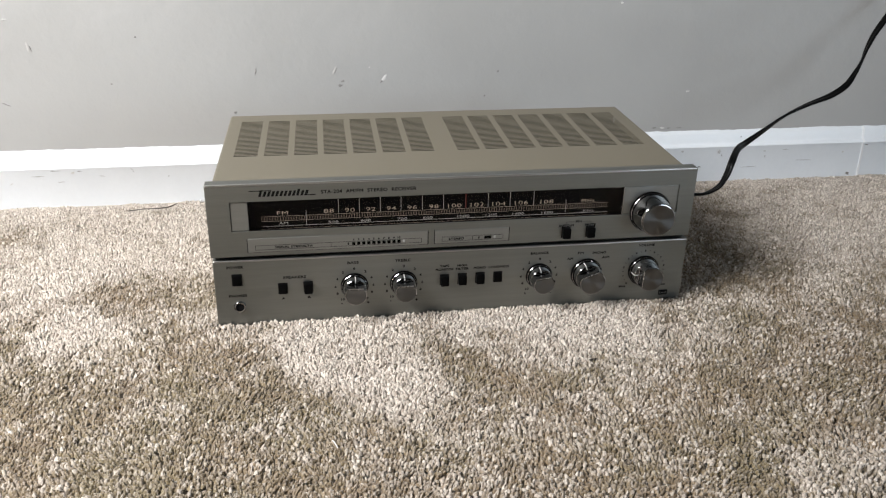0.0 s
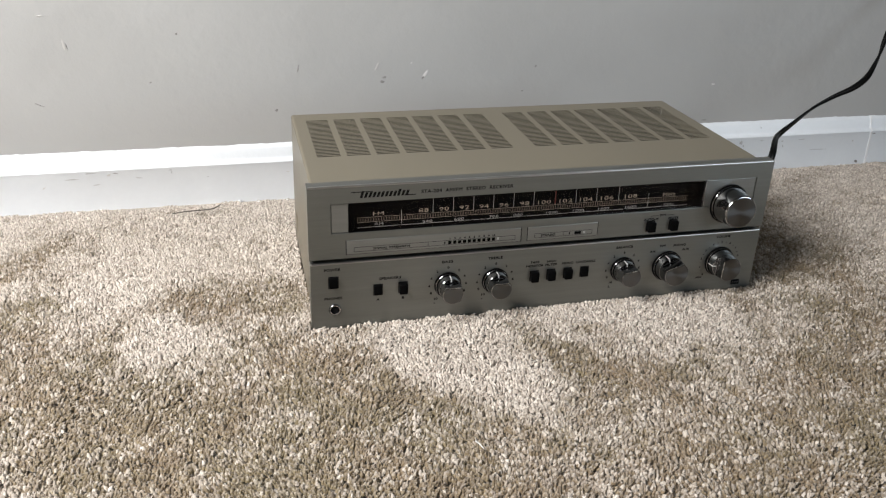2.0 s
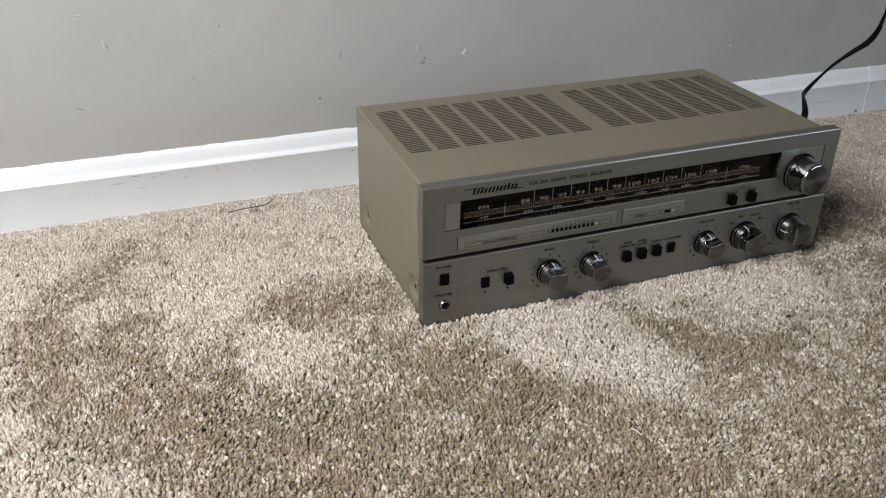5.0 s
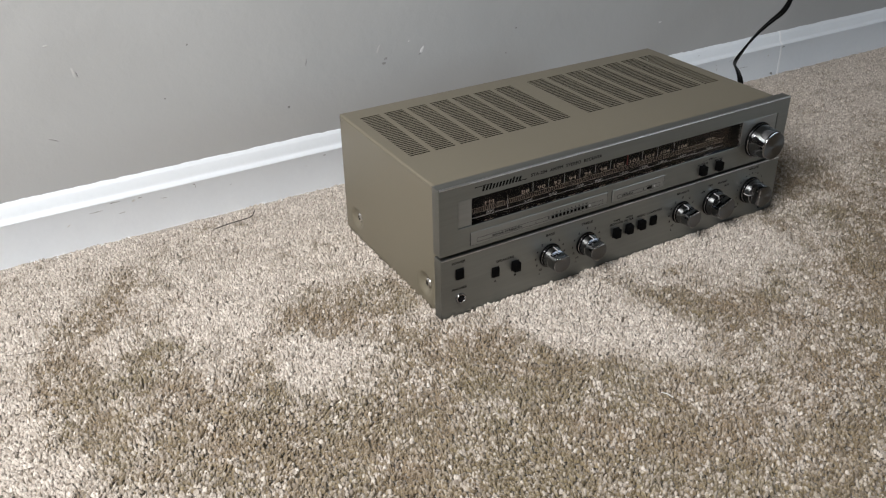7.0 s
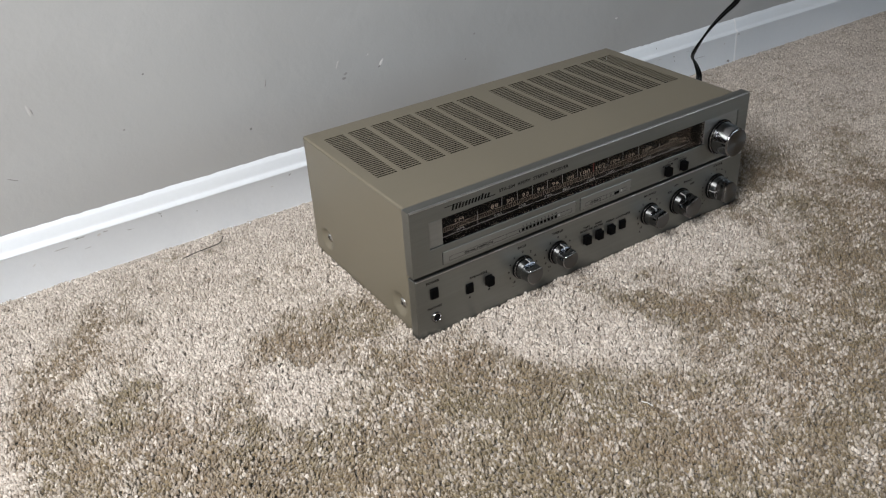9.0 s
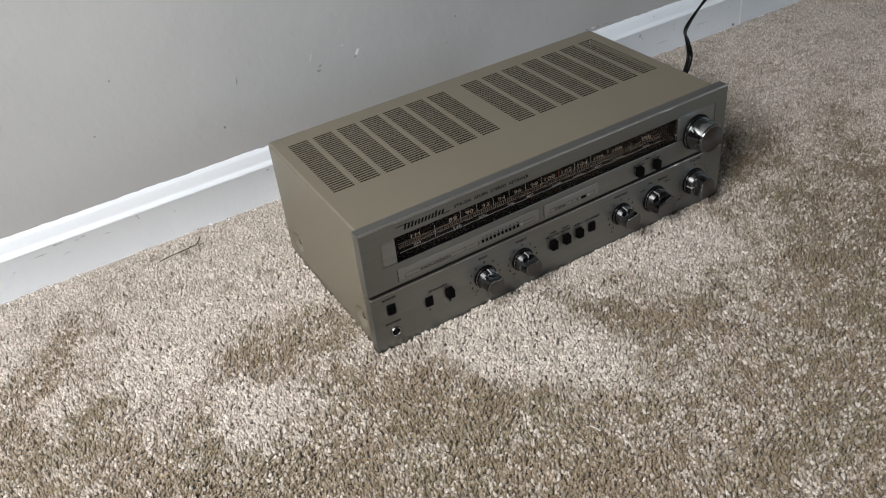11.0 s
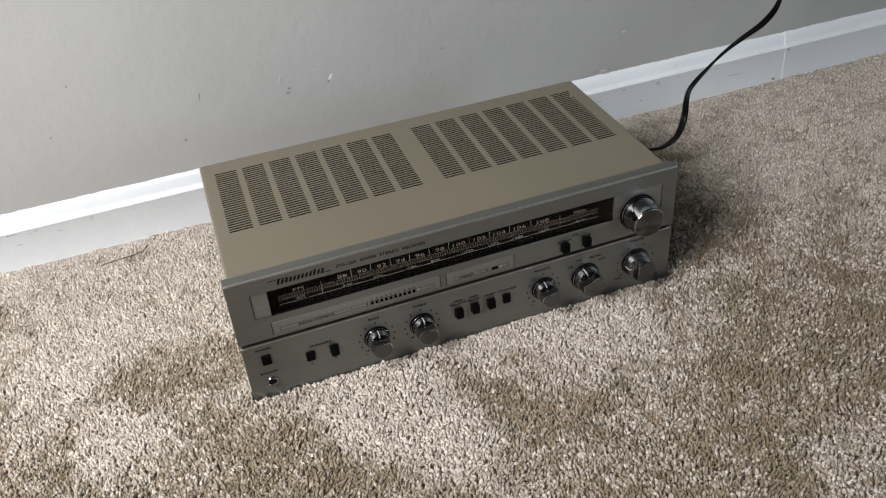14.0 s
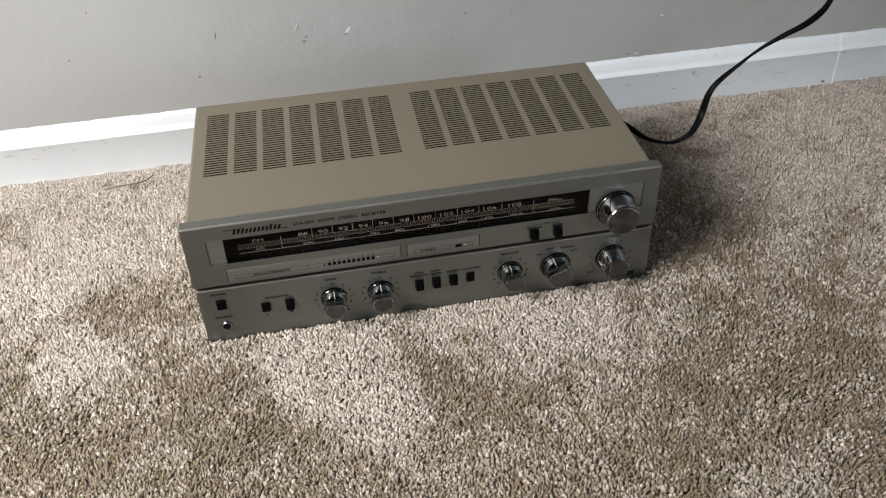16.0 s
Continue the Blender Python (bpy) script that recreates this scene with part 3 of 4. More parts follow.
for text, x, z, w, h in (("POWER", 18.4, 50.7, 13.2, 2.4), ("PHONES", 18.9, 24.6, 14.4, 2.3), ("SPEAKERS", 66.0, 39.2, 18.6, 2.3), ("A", 55.9, 20.0, 2.2, 2.0), ("B", 77.2, 19.8, 2.2, 2.0),
                         ("BASS", 114.8, 49.8, 9.2, 2.2), ("TREBLE", 156.6, 49.6, 12.6, 2.2), ("TAPE", 192.5, 42.2, 8.0, 2.0), ("MONITOR", 192.6, 38.9, 15.4, 2.0),
                         ("HIGH", 207.8, 42.0, 8.2, 2.0), ("FILTER", 207.9, 38.8, 11.0, 2.0), ("MONO", 223.1, 38.9, 10.2, 2.1), ("LOUDNESS", 240.0, 38.9, 17.8, 2.1),
                         ("BALANCE", 275.5, 49.8, 15.6, 2.2), ("AM", 303.3, 42.9, 5.2, 2.1), ("FM", 312.6, 47.8, 5.0, 2.1), ("PHONO", 329.5, 47.4, 12.0, 2.2), ("AUX", 335.9, 42.7, 6.8, 2.1),
                         ("VOLUME", 372.4, 52.3, 14.2, 2.2), ("MIN", 353.8, 12.6, 5.6, 1.7), ("MAX", 391.5, 12.6, 5.6, 1.7)):
    lettering(text, x / 1000, z / 1000, w / 1000, h / 1000, M_INK, lower)


def badge(x, z):
    bm = box(x - 0.0040, x + 0.0040, -0.0007, 0.0002, z - 0.0024, z + 0.0024, 0.0002)
    b = part("badge", bm, M_INK, lower, "small dark maker's badge")
    part("badge_mark", strokes([(x - 0.0030, z - 0.0012, x - 0.0030, z + 0.0012), (x - 0.0015, z, x + 0.0005, z), (x + 0.0012, z - 0.0010, x + 0.0028, z + 0.0010)], 0.0006, -0.0009), M_PLATE, b)


badge(0.3932, 0.0045)


def button(x, z, wide, high, out):
    """A black push button with a sloping, rounded front in a shallow well."""
    bm = box(x - wide / 2, x + wide / 2, -out, 0.002, z - high / 2, z + high / 2, 0.0008, 3)
    b = part("push_button", bm, M_BLACK, receiver, "square black push button", smooth=True)
    # Flat dark patch painting the shade around the button.
    part("button_well", strokes([(x - wide / 2 - 0.0005, z, x + wide / 2 + 0.0005, z)], high + 0.001, -0.00013), M_DARK, b)
    return b


button(0.0192, 0.0392, 0.0074, 0.0098, 0.0022)
for x, z, out in ((0.0560, 0.0293, 0.0022), (0.0770, 0.0296, 0.0052), (0.1926, 0.0293, 0.0050), (0.2080, 0.0295, 0.0050), (0.2236, 0.0295, 0.0048), (0.2393, 0.0294, 0.0024), (0.2974, 0.0683, 0.0050), (0.3190, 0.0683, 0.0050)):
    button(x, z, 0.0070, 0.0092, out)

jack = part("headphone_jack", turned([(0.0050, 0.0002), (0.0050, -0.0010), (0.0044, -0.0018), (0.0036, -0.0018), (0.0032, -0.0010), (0.0031, 0.0010)], 32, close=False), M_CHROME, receiver, "chrome-ringed headphone socket", smooth=True)
jack.location = (0.0199, 0.0, 0.0145)
# Flat dark disc painting the shade inside the socket.
hole = part("jack_hole", turned([(0.0032, -0.0004), (0.0001, -0.0004)], 24, close=False), M_DARK, jack)


def control(x, z, r, high, pointer, skirt=0.0015, half=True):
    """A tapered metal control knob: dark skirt, chrome collar, body, a forward half as grip, a pointer line on the cut-back half. pointer: degrees clockwise from up."""
    k = new("control_knob")
    k.parent = receiver
    k.matrix_local = pose(x, 0, z)
    part("skirt", turned([(r + skirt, 0.0), (r + skirt, -0.0012), (r + skirt * 0.8, -0.0018), (r * 0.9, -0.0019)], 56), M_BLACK, k, "black skirt ring", smooth=True)
    part("collar", turned([(r + skirt * 0.62, -0.0016), (r + skirt * 0.60, -0.0023), (r + skirt * 0.35, -0.0027), (r * 0.97, -0.0027)], 56, close=False), M_CHROME, k, "bright chrome collar", smooth=True)
    part("groove", turned([(r + skirt * 0.30, -0.0029), (r + skirt * 0.28, -0.0034), (r * 0.96, -0.0035)], 56, close=False), M_BLACK, k, smooth=True)
    step, rim = high * (0.52 if half else 0.94), 0.0005
    taper = lambda y: r * (1.0 - 0.125 * (y - 0.003) / (high - 0.003))
    body = part("body", turned([(r, -0.0018), (taper(0.0045), -0.0045), (taper(step), -step + rim), (taper(step) - rim, -step)], 64), M_CHROME, k, smooth=True)
    if half:
        bm, n, cut = bmesh.new(), 44, 0.68
        ro, rf, arcs = taper(step) - 0.0001, taper(high), []
        for rad, y in ((ro, -step + 0.0012), (rf, -high + rim), (rf - rim, -high)):
            arcs.append([bm.verts.new((rad * math.cos(a), y, rad * math.sin(a))) for a in np.linspace(math.pi - cut, 2 * math.pi + cut, n + 1)])
        for a, b in zip(arcs, arcs[1:]):
            for i in range(n):
                bm.faces.new((a[i], a[i + 1], b[i + 1], b[i]))
            bm.faces.new((a[n], a[0], b[0], b[n]))
        bm.faces.new(arcs[0])
        grip = part("grip", bm, M_CHROME, k, smooth=True)
        bm2 = bmesh.new()
        bm2.faces.new([bm2.verts.new(((rf - rim) * math.cos(a), -high, (rf - rim) * math.sin(a))) for a in np.linspace(math.pi - cut, 2 * math.pi + cut, n + 1)])
        part("grip_face", bm2, M_FACE, grip, "turned metal face with a radial sheen")
        wall_z, reach = ro * math.sin(cut), rf * math.cos(cut) - 0.0004
        # Brighter metal strip that paints the highlight along the cut edge.
        ridge = box(-reach, reach, -high - 0.0001, -high + 0.0005, wall_z * 0.94, wall_z * 0.94 + 0.0006, 0.0002, 1)
        part("ridge", ridge, M_STEEL, grip, "bright steel strip painting the highlight on the grip's edge")
        ridge = box(-reach, reach, -step - 0.0006, -step + 0.0002, wall_z, wall_z + 0.0007, 0.0002, 1)
        part("ridge", ridge, M_CHROME, grip)
        line = box(-0.0004, 0.0004, -step - 0.0002, -0.0040, wall_z + 0.0012, taper(step) + 0.00012)
        for v in line.verts:
            if v.co.y > -0.005 and v.co.z > r * 0.8:
                v.co.z = taper(0.0040) + 0.00012
        part("pointer_line", line, M_WHITE, body, "white pointer line")
    else:
        edge = taper(high)
        bm2 = bmesh.new()
        bm2.faces.new([bm2.verts.new(((edge - 0.0009) * math.cos(a), -high, (edge - 0.0009) * math.sin(a))) for a in np.linspace(0, 2 * math.pi, 64, endpoint=False)])
        part("rim", turned([(taper(step) - rim, -step + 0.0002), (edge, -high + 0.0007), (edge - 0.0003, -high + 0.0002), (edge - 0.0009, -high)], 64, close=False), M_CHROME, body, smooth=True)
        part("face", bm2, M_FACE, body, "turned metal face with a radial sheen")
    k.matrix_local = pose(x, 0, z) @ pose(0, 0, 0, 0, pointer, 0)
    return k


def dial_scale(x, z, r, marks, high=0.0021):
    for text, deg in marks:
        a = radians(deg)
        lettering(text, x + r * math.sin(a), z + r * math.cos(a), None, high if text not in "-" else 0.0004, M_INK, lower, name="scale_mark")


TONE = [("0", 0)] + [(str(n), s * d) for s in (-1, 1) for n, d in ((2, 36), (4, 64), (6, 90), (8, 115), (10, 141))]
for x, turn in ((0.1156, 2), (0.1574, -2), (0.2762, -8)):
    control(x, 0.0282, 0.0102, 0.0188, turn)
    dial_scale(x, 0.0282, 0.0160, TONE)
for x, a, b in ((0.1156, "-", "+"), (0.1574, "-", "+"), (0.2762, "L", "R")):
    dial_scale(x, 0.0282, 0.0200, [(a, -146), (b, 146)])
control(0.3192, 0.0280, 0.0127, 0.0195, -20)
control(0.3721, 0.0278, 0.0127, 0.0195, -88)
dial_scale(0.3721, 0.0278, 0.0190, [(str(n), -130 + 26 * n) for n in range(11)], 0.0018)
part("scale_ticks", strokes([(0.3721 + 0.0182 * math.sin(a), 0.0278 + 0.0182 * math.cos(a), 0.3721 + 0.0196 * math.sin(a), 0.0278 + 0.0196 * math.cos(a)) for a in [radians(-117 + 26 * n) for n in range(10)]], 0.0004, -0.00012), M_INK, lower)
control(0.3712, 0.0842, 0.0168, 0.0208, 0, 0.0014, False)

# ---- power cord ----
CORD = [(0.385, 0.2030, 0.055), (0.405, 0.222, 0.056), (0.437, 0.224, 0.048), (0.463, 0.199, 0.038), (0.480, 0.180, 0.031), (0.503, 0.172, 0.0285), (0.520, 0.168, 0.0375), (0.527, 0.166, 0.052), (0.533, 0.170, 0.066),
        (0.548, 0.190, 0.0725), (0.570, 0.215, 0.0710), (0.595, 0.226, 0.081), (0.621, 0.230, 0.097), (0.650, 0.235, 0.108), (0.681, 0.243, 0.1155), (0.706, 0.254, 0.1245),
        (0.720, 0.262, 0.138), (0.729, 0.268, 0.150), (0.737, 0.275, 0.163), (0.750, 0.285, 0.178), (0.770, 0.297, 0.196), (0.800, 0.312, 0.225), (0.83, 0.330, 0.262)]
cord = part("power_cord", tube([LEVEL @ Vector(p) for p in CORD], 0.0021, 20, 1.8, 0.5, 12.0, 0.58), M_CORD, None, smooth=True)
tagged(cord, "black flat twin power cord rising from behind the receiver", "power cord")

# ---- loose thread on the carpet ----
thread = part("thread", tube([(-0.116, 0.272, 0.0022), (-0.100, 0.273, 0.0035), (-0.085, 0.275, 0.0030), (-0.073, 0.278, 0.0030), (-0.0655, 0.290, 0.0025)], 0.0006, 6), M_HAIR)
tagged(thread, "thin dark loose thread lying on the carpet", "thread", "threads on the carpet")
thread = part("thread", tube([(-0.336, 0.150, -0.001), (-0.326, 0.142, 0.001), (-0.316, 0.1405, -0.0005), (-0.308, 0.137, 0.0008), (-0.301, 0.139, -0.001)], 0.0002, 6), M_HAIR)
tagged(thread, "short thin dark thread lying on the carpet", "thread", "threads on the carpet")
lint = part("lint", tube([(0.0885, -0.179, 0.001), (0.0898, -0.184, 0.0022), (0.0915, -0.188, 0.001)], 0.0004, 6), M_CHIP)
tagged(lint, "short pale fibre lying on the carpet", "lint")

# ---- scuffs, chips and painted relief shade in the wall ----
def dab(x, z, wide, high, turn, mat, name, label, seed):
    rnd, bm = random.Random(seed), bmesh.new()
    c, s = math.cos(radians(turn)), math.sin(radians(turn))
    ring = []
    for a in np.linspace(0, 2 * math.pi, 14, endpoint=False):
        k = rnd.uniform(0.7, 1.15)
        u, v = wide / 2 * k * math.cos(a), high / 2 * k * math.sin(a)
        ring.append(bm.verts.new((x + u * c - v * s, WALL_Y - 0.0003, z + u * s + v * c)))
    mid = bm.verts.new((x, WALL_Y - 0.0009, z))
    for a, b in zip(ring, ring[1:] + ring[:1]):
        bm.faces.new((a, b, mid))
    part(name, bm, mat, wall_back, label, smooth=True)


# Dark dabs beside the 0.1745 chip and -0.209 dent paint their shadowed edges.
for n, (x, z, w, h, turn, mat) in enumerate((
        (0.1745, 0.1300, 0.0095, 0.0040, 55, M_CHIP), (0.1715, 0.1262, 0.0045, 0.0018, 50, M_SCUFF), (0.124, 0.1225, 0.0052, 0.0034, 0, M_FAINT), (0.309, 0.1355, 0.0032, 0.0026, 0, M_FAINT),
        (0.158, 0.1430, 0.0030, 0.0015, 40, M_CHIP), (-0.209, 0.1705, 0.0030, 0.0110, 12, M_DENT), (-0.2065, 0.1690, 0.0010, 0.0080, 12, M_FAINT), (-0.228, 0.2000, 0.0065, 0.0022, 5, M_DENT), (0.118, 0.1400, 0.0030, 0.0120, -25, M_DENT), (0.1265, 0.1275, 0.0050, 0.0030, 20, M_FAINT), (-0.241, 0.1085, 0.0120, 0.0009, -25, M_FAINT), (-0.128, 0.1290, 0.0022, 0.0018, 0, M_SCUFF),
        (0.294, 0.1065, 0.0022, 0.0022, 0, M_SCUFF), (-0.097, 0.1800, 0.0024, 0.0024, 0, M_SCUFF), (0.0035, 0.0935, 0.0034, 0.0030, 0, M_SCUFF), (0.029, 0.1400, 0.0012, 0.0100, -12, M_FAINT),
        (0.455, 0.2130, 0.0040, 0.0030, 0, M_CHIP), (0.5503, 0.1063, 0.0060, 0.0020, 0, M_CHIP), (0.5120, 0.0608, 0.0060, 0.0018, 4, M_SCUFF), (0.5225, 0.0605, 0.0075, 0.0024, -6, M_CHIP), (0.5310, 0.0600, 0.0050, 0.0014, 3, M_SCUFF), (0.5450, 0.0600, 0.0090, 0.0012, 0, M_FAINT))):
    dab(x, z, w, h, turn, mat, "chip" if mat is M_CHIP else "dent" if mat is M_DENT else "scuff_shade", "", n)

def board_mark(x, z, wide, high, turn, mat, seed, back=0.0):
    rnd, bm, y = random.Random(seed), bmesh.new(), WALL_Y - 0.0095 - 0.0007 + back
    c, t = math.cos(radians(turn)), math.sin(radians(turn))
    ring = []
    for a in np.linspace(0, 2 * math.pi, 13, endpoint=False):
        k = rnd.uniform(0.4, 1.25)
        u, v = wide / 2 * k * math.cos(a), high / 2 * k * math.sin(a)
        ring.append(bm.verts.new((x + u * c - v * t, y, z + u * t + v * c)))
    bm.faces.new(ring)
    part("scuff_shade" if mat is not M_CHIP else "chip", bm, mat, base)


MARKS = ((-0.200, 0.0338, 0.0130, 0.0008, 1), (-0.174, 0.0326, 0.0060, 0.0007, -3), (-0.116, 0.0332, 0.0042, 0.0010, -4), (-0.1152, 0.0302, 0.0010, 0.0024, 0), (-0.077, 0.0235, 0.0016, 0.0013, 0),
         (0.5747, 0.0110, 0.0060, 0.0020, -18), (0.802, 0.0328, 0.0060, 0.0013, 4), (0.7830, -0.0055, 0.0075, 0.0050, 0), (0.036, 0.0320, 0.0040, 0.0014, 10))
for n, (x, z, w, h, turn) in enumerate(MARKS):
    board_mark(x, z, w, h, turn, M_SCUFF, 40 + n)
SMUDGES = ((-0.218, 0.0280, 0.0160, 0.0010, 0), (-0.195, 0.0205, 0.0080, 0.0010, 6), (-0.150, 0.0262, 0.0090, 0.0008, -8), (0.549, 0.0318, 0.0060, 0.0022, 0), (0.599, 0.0298, 0.0046, 0.0060, 8),
           (0.603, 0.0250, 0.0016, 0.0040, 8), (0.514, 0.0237, 0.0100, 0.0016, 6), (0.6625, 0.0215, 0.0016, 0.0040, 4), (0.6400, 0.0085, 0.0240, 0.0008, 1), (0.7200, 0.0150, 0.0260, 0.0008, -1), (0.661, 0.0290, 0.0040, 0.0016, 0), (0.690, 0.0300, 0.0120, 0.0007, 0), (0.630, 0.0312, 0.0070, 0.0007, 2))
for n, (x, z, w, h, turn) in enumerate(SMUDGES):
    board_mark(x, z, w, h, turn, M_SMUDGE, 60 + n)
for n, (x, z, w, h, turn) in enumerate(((-0.181, 0.0312, 0.0050, 0.0020, 8), (0.7710, 0.0245, 0.0030, 0.0030, 0), (-0.248, 0.0200, 0.0050, 0.0010, 30), (0.012, 0.0240, 0.0040, 0.0010, -12))):
    board_mark(x, z, w, h, turn, M_CHIP, 80 + n)
board_mark(0.6285, 0.0472, 0.0016, 0.0022, 0, M_SCUFF, 91, 0.0052)


def paint_flecks():
    """Dried drops of trim paint on the pile along the foot of the board."""
    rnd, bm = random.Random(17), bmesh.new()
    for n in range(70):
        x = rnd.uniform(-0.30, 1.0)
        r = rnd.uniform(0.0005, 0.0013)
        m = Matrix.LocRotScale((x, WALL_Y - 0.0108 - rnd.uniform(0, 0.004), BASE - DIP + rnd.uniform(0.0034, 0.0056)), Euler((rnd.uniform(0, 3), 0, rnd.uniform(0, 3))), (r * 1.5, r, r * 0.8))
        bmesh.ops.create_icosphere(bm, subdivisions=1, radius=1.0, matrix=m)
    part("paint_flecks", bm, M_CAULK, base, "dried white paint flecks", smooth=True)


paint_flecks()

# ---- carpet pile ----
def grid_noise(x, y, scale, octaves, seed):
    step = 0.006
    xs, ys = np.arange(-0.60, 1.32, step), np.arange(-0.52, 0.42, step)
    g = np.array([[noise.fractal((a * scale, b * scale, seed), 0.7, 2.1, octaves) for a in xs] for b in ys])
    fx, fy = np.clip((x - xs[0]) / step, 0, len(xs) - 2), np.clip((y - ys[0]) / step, 0, len(ys) - 2)
    i, j = fx.astype(int), fy.astype(int)
    u, v = fx - i, fy - j
    return g[j, i] * (1 - u) * (1 - v) + g[j, i + 1] * u * (1 - v) + g[j + 1, i] * (1 - u) * v + g[j + 1, i + 1] * u * v


# ovals of wear and painted shade in the pile: centre, half lengths, turn, amount
WORN_BESIDE = ((-0.235, 0.197, 0.060, 0.022, 47, 0.75), (-0.282, 0.147, 0.052, 0.018, 69, 0.65), (-0.296, 0.050, 0.066, 0.026, -84, 0.8), (-0.235, -0.030, 0.060, 0.050, -40, 0.65), (-0.228, 0.072, 0.085, 0.031, 80, 0.75),
               (-0.075, 0.068, 0.048, 0.034, 0, 0.9), (-0.018, 0.070, 0.038, 0.027, -80, 0.7), (-0.045, 0.028, 0.036, 0.026, -63, 0.5), (-0.168, 0.000, 0.052, 0.030, 80, 0.8),
               (-0.075, -0.065, 0.046, 0.034, 67, 0.75), (-0.160, -0.075, 0.075, 0.034, -36, 0.8), (-0.185, -0.110, 0.090, 0.048, -36, 0.85), (-0.080, -0.215, 0.100, 0.050, -35, 0.8), (-0.100, -0.105, 0.050, 0.030, -65, 0.6))
# Ovals at 0.440 and 0.300, -0.310 paint soft shade; 0.476 deepens the receiver's shadow.
WORN_SHADED_BEFORE = ((0.010, -0.105, 0.125, 0.056, -60, 1.0), (-0.040, -0.180, 0.125, 0.045, -30, 0.9), (0.052, -0.205, 0.070, 0.050, -60, 0.85), (0.200, -0.117, 0.060, 0.038, 78, 0.85), (0.165, -0.205, 0.080, 0.050, -40, 0.45),
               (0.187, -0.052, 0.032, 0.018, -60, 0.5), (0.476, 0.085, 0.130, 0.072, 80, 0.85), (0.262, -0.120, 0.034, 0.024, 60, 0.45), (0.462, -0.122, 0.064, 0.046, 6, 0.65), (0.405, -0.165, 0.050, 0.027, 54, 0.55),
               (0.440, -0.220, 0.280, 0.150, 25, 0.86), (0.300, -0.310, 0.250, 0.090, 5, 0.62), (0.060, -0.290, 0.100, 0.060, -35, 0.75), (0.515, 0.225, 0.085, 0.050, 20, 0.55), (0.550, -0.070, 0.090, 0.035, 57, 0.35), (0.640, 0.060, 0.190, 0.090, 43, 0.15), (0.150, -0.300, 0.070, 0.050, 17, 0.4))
FRESH = ((-0.105, -0.004, 0.046, 0.032, -35, 0.52), (0.120, -0.095, 0.100, 0.030, -55, 0.5), (0.300, -0.040, 0.070, 0.030, -10, 0.4), (0.420, -0.250, 0.050, 0.038, 20, 0.5), (-0.160, 0.120, 0.060, 0.045, 30, 0.35))


def ovals(x, y, rows):
    """The ovals' amounts, joined smoothly."""
    left = np.ones_like(x)
    for cx, cy, rx, ry, turn, amount in rows:
        c, s = math.cos(radians(turn)), math.sin(radians(turn))
        u, w = (x - cx) * c + (y - cy) * s, -(x - cx) * s + (y - cy) * c
        left *= 1 - amount * np.exp(-((u / rx) ** 2 + (w / ry) ** 2) ** 1.25 * 0.8)
    return 1 - left


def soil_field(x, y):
    """How brushed-down, soiled and painted with shade the pile is, about 0 to 1, by place: ovals with wavering edges.
    """
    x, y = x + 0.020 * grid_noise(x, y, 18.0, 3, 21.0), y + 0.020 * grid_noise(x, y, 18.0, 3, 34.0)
    return ovals(x, y, WORN_BESIDE + WORN_SHADED_BEFORE) - ovals(x, y, FRESH)


def clump_noise(x, y, step, seed):
    """Smooth random values on a fine grid, about -1 to 1."""
    g = np.random.default_rng(seed).uniform(-1, 1, (int(2.2 / step) + 2, int(1.4 / step) + 2))
    fx, fy = (x + 0.8) / step, (y + 0.8) / step
    i, j = fx.astype(int), fy.astype(int)
    u, v = fx - i, fy - j
    u, v = u * u * (3 - 2 * u), v * v * (3 - 2 * v)
    return g[i, j] * (1 - u) * (1 - v) + g[i + 1, j] * u * (1 - v) + g[i, j + 1] * (1 - u) * v + g[i + 1, j + 1] * u * v


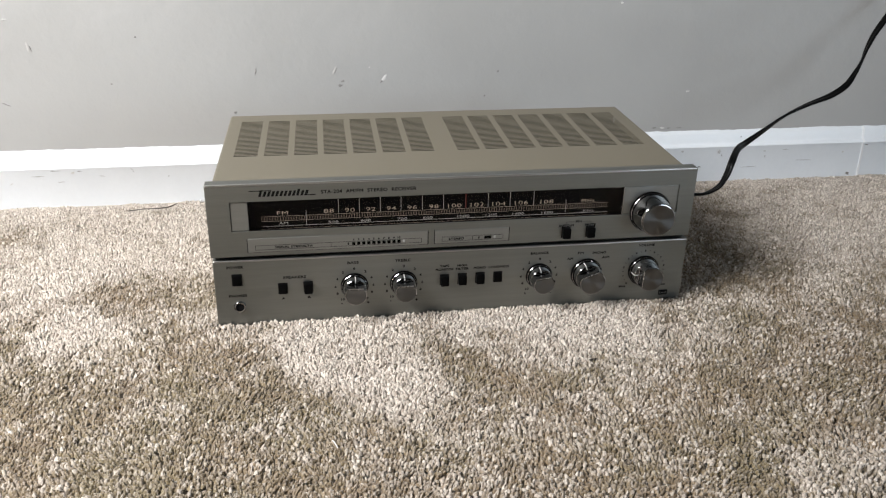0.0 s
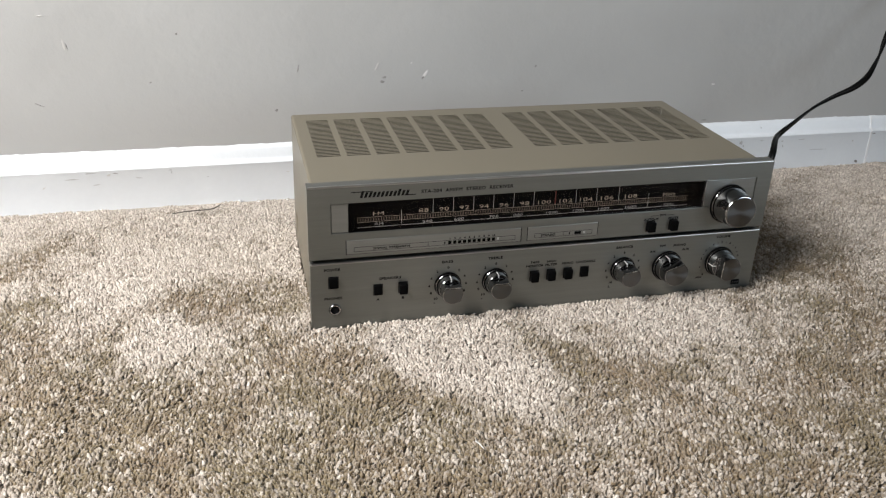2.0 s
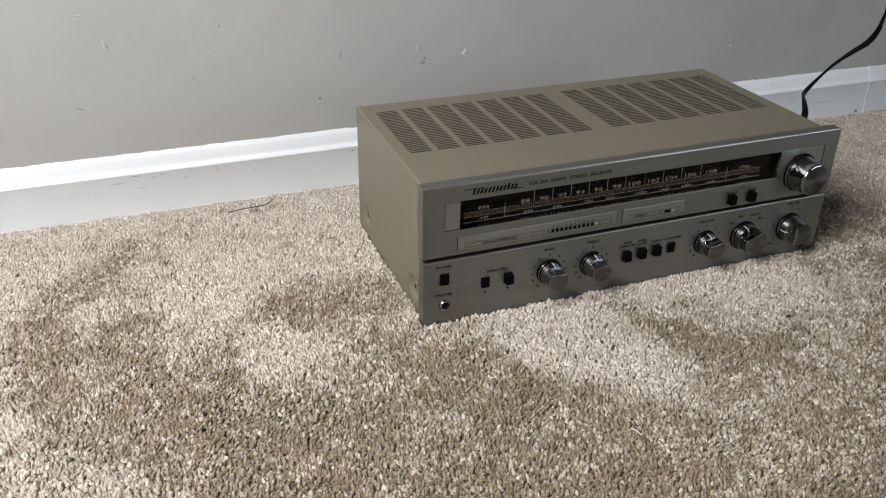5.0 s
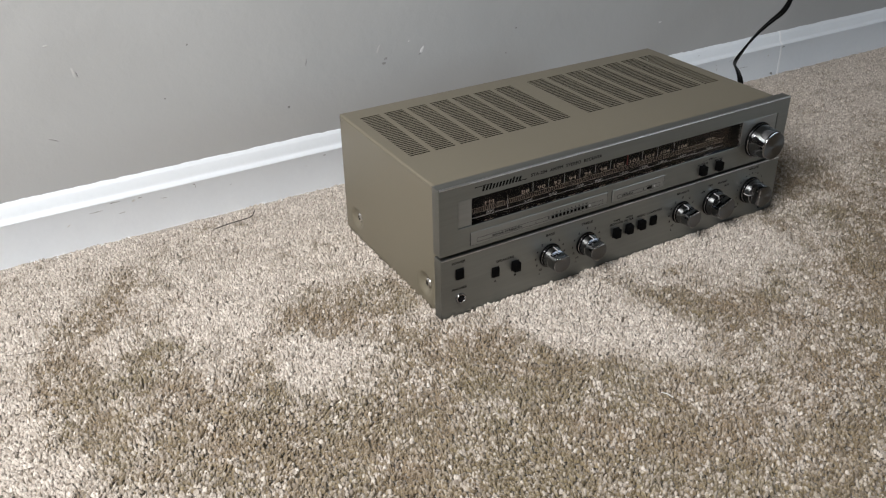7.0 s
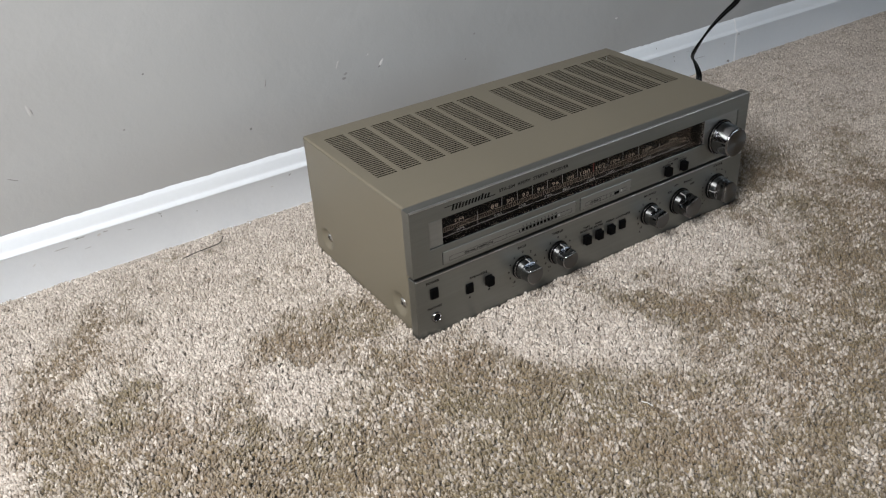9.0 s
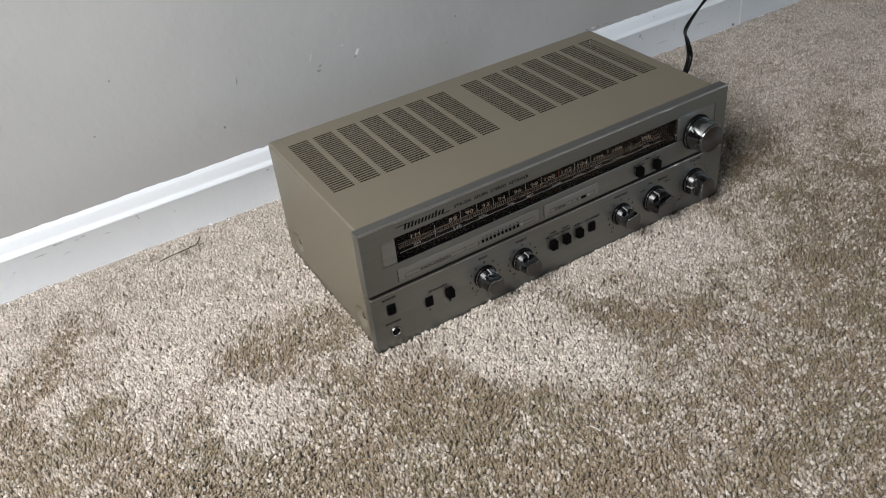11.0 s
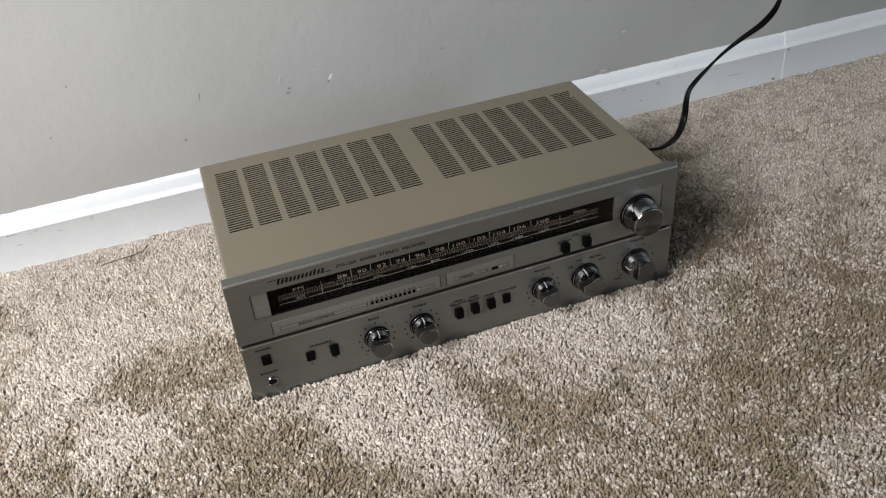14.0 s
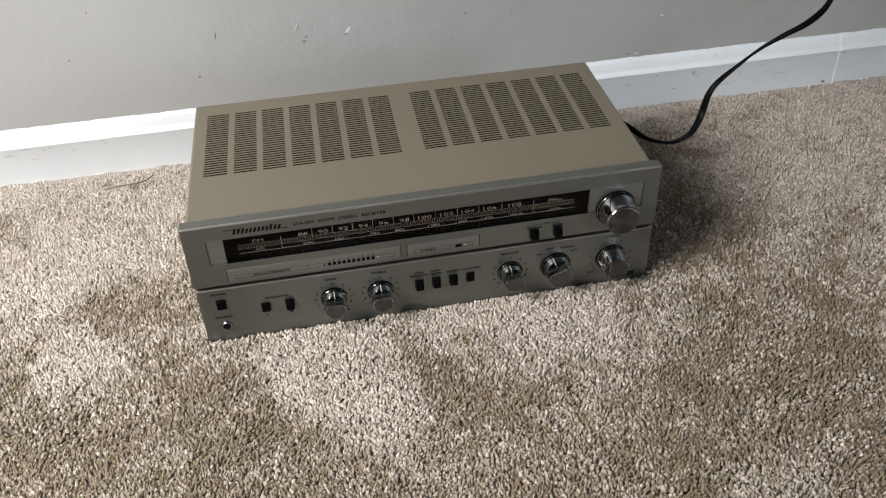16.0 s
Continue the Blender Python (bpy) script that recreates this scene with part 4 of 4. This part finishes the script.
def carpet_pile():
    rng = np.random.default_rng(5)
    pitch = 0.0021
    xs, ys = np.arange(-0.50, 1.25, pitch), np.arange(-0.42, 0.334, pitch * 0.866)
    gx, gy = np.meshgrid(xs, ys)
    gx = gx + (np.arange(len(ys)) % 2)[:, None] * pitch / 2
    x, y = gx.ravel(), gy.ravel()
    x, y = x + rng.normal(0, 0.0007, x.size), y + rng.normal(0, 0.0007, y.size)
    seen = (y > -0.09 - 0.70 * (x + 0.40)) & (y > -0.36 + 0.86 * (x - 0.47)) & (y < WALL_Y - 0.0105)
    across = x - ASKEW * (y - 0.0112)
    under = (x > -0.0006) & (x < 0.4106) & (y > -0.0010) & (y < 0.0114) | (across > 0.0030) & (across < 0.4070) & (y > 0) & (y < DEPTH + 0.001)
    keep = seen & ~under
    x, y = x[keep], y[keep]
    n = x.size
    rough = grid_noise(x, y, 14.0, 4, 3.0)
    tuft = clump_noise(x, y, 0.0046, 61)
    soil_shade = np.clip(1.3 * soil_field(x, y) * rng.uniform(0.28, 1.55, n) + 0.02 + 0.24 * rough + 0.40 * grid_noise(x, y, 30.0, 3, 15.0) + 0.30 * grid_noise(x, y, 75.0, 2, 11.0) - 0.30 * tuft - 0.16 * clump_noise(x, y, 0.009, 65) + rng.normal(0, 0.16, n), 0, 1)
    lie = grid_noise(x, y, 9.0, 3, 8.0) * 2.5 + 1.0
    size = rng.uniform(0.52, 1.25, n)
    edge = np.clip((y - 0.285) / 0.04, 0, 1)
    high = (0.0084 - 0.0010 * soil_shade - 0.0042 * edge + 0.0014 * grid_noise(x, y, 40.0, 2, 5.0) + 0.0006 * tuft + 0.0008 * clump_noise(x, y, 0.010, 62)) * rng.uniform(0.93, 1.07, n)
    lean = 0.0004 + 0.0018 * soil_shade
    lx = np.cos(lie) * lean + 0.0013 * clump_noise(x, y, 0.0052, 63) + rng.normal(0, 0.0012, n)
    ly = np.sin(lie) * lean + 0.0013 * clump_noise(x, y, 0.0052, 64) + rng.normal(0, 0.0012, n)
    near = (x > -0.006) & (x < 0.416) & (y > -0.006) & (y < 0.21)
    lx, ly = np.where(near, lx * 0.3, lx), np.where(near, -np.abs(ly) * 0.3, ly)
    ground = BASE - dip(y)
    sides, phase = 4, rng.uniform(0, 6.28, n)
    rings = ((0.70, 1.68), (0.93, 1.04))
    co = np.empty((n, len(rings) * sides + 1, 3), np.float32)
    twist = rng.normal(0, 0.5, n)
    for k, (f, r) in enumerate(rings):
        for s in range(sides):
            a = phase + twist * f + 2 * math.pi * s / sides
            rad = r * 0.001 * size * (1 + 0.30 * np.sin(3 * a + phase * 5))
            co[:, k * sides + s, 0] = x + lx * f ** 1.4 + rad * np.cos(a)
            co[:, k * sides + s, 1] = y + ly * f ** 1.4 + rad * np.sin(a)
            co[:, k * sides + s, 2] = ground + high * f + (0.0005 * np.sin(a * 2 + phase) if k == 1 else 0)
    co[:, -1, 0], co[:, -1, 1], co[:, -1, 2] = x + lx, y + ly, ground + high
    quads, tris = [], []
    for k in range(len(rings) - 1):
        for s in range(sides):
            t = (s + 1) % sides
            quads.append((k * sides + s, k * sides + t, (k + 1) * sides + t, (k + 1) * sides + s))
    k = len(rings) - 1
    for s in range(sides):
        tris.append((k * sides + s, k * sides + (s + 1) % sides, len(rings) * sides))
    per = len(rings) * sides + 1
    offs = (np.arange(n) * per)[:, None]
    loops = np.concatenate([np.array(quads).ravel()[None] + offs, np.array(tris).ravel()[None] + offs], 1).ravel()
    sizes = np.tile([4] * len(quads) + [3] * len(tris), n)
    starts = np.concatenate([[0], np.cumsum(sizes)[:-1]])
    data = bpy.data.meshes.new("carpet_pile")
    data.vertices.add(n * per)
    data.vertices.foreach_set("co", co.ravel())
    data.loops.add(len(loops))
    data.loops.foreach_set("vertex_index", loops.astype(np.int32))
    data.polygons.add(len(sizes))
    data.polygons.foreach_set("loop_start", starts.astype(np.int32))
    data.polygons.foreach_set("use_smooth", np.ones(len(sizes), bool))
    data.update(calc_edges=True)
    at = data.attributes.new("soil_shade", "FLOAT", "POINT")
    # Tips take half the darkening, which paints highlights into the yarn.
    depth = np.concatenate([np.full(sides, 1.0), np.full(sides, 1.0), [0.5]])
    at.data.foreach_set("value", (soil_shade[:, None] * depth[None, :]).ravel().astype(np.float32))
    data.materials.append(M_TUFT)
    ob = new("carpet_pile", data)
    return tagged(ob, "cream cut-pile carpet with brown soiled patches and painted shade", "carpet", kind="stuff")


carpet_pile()
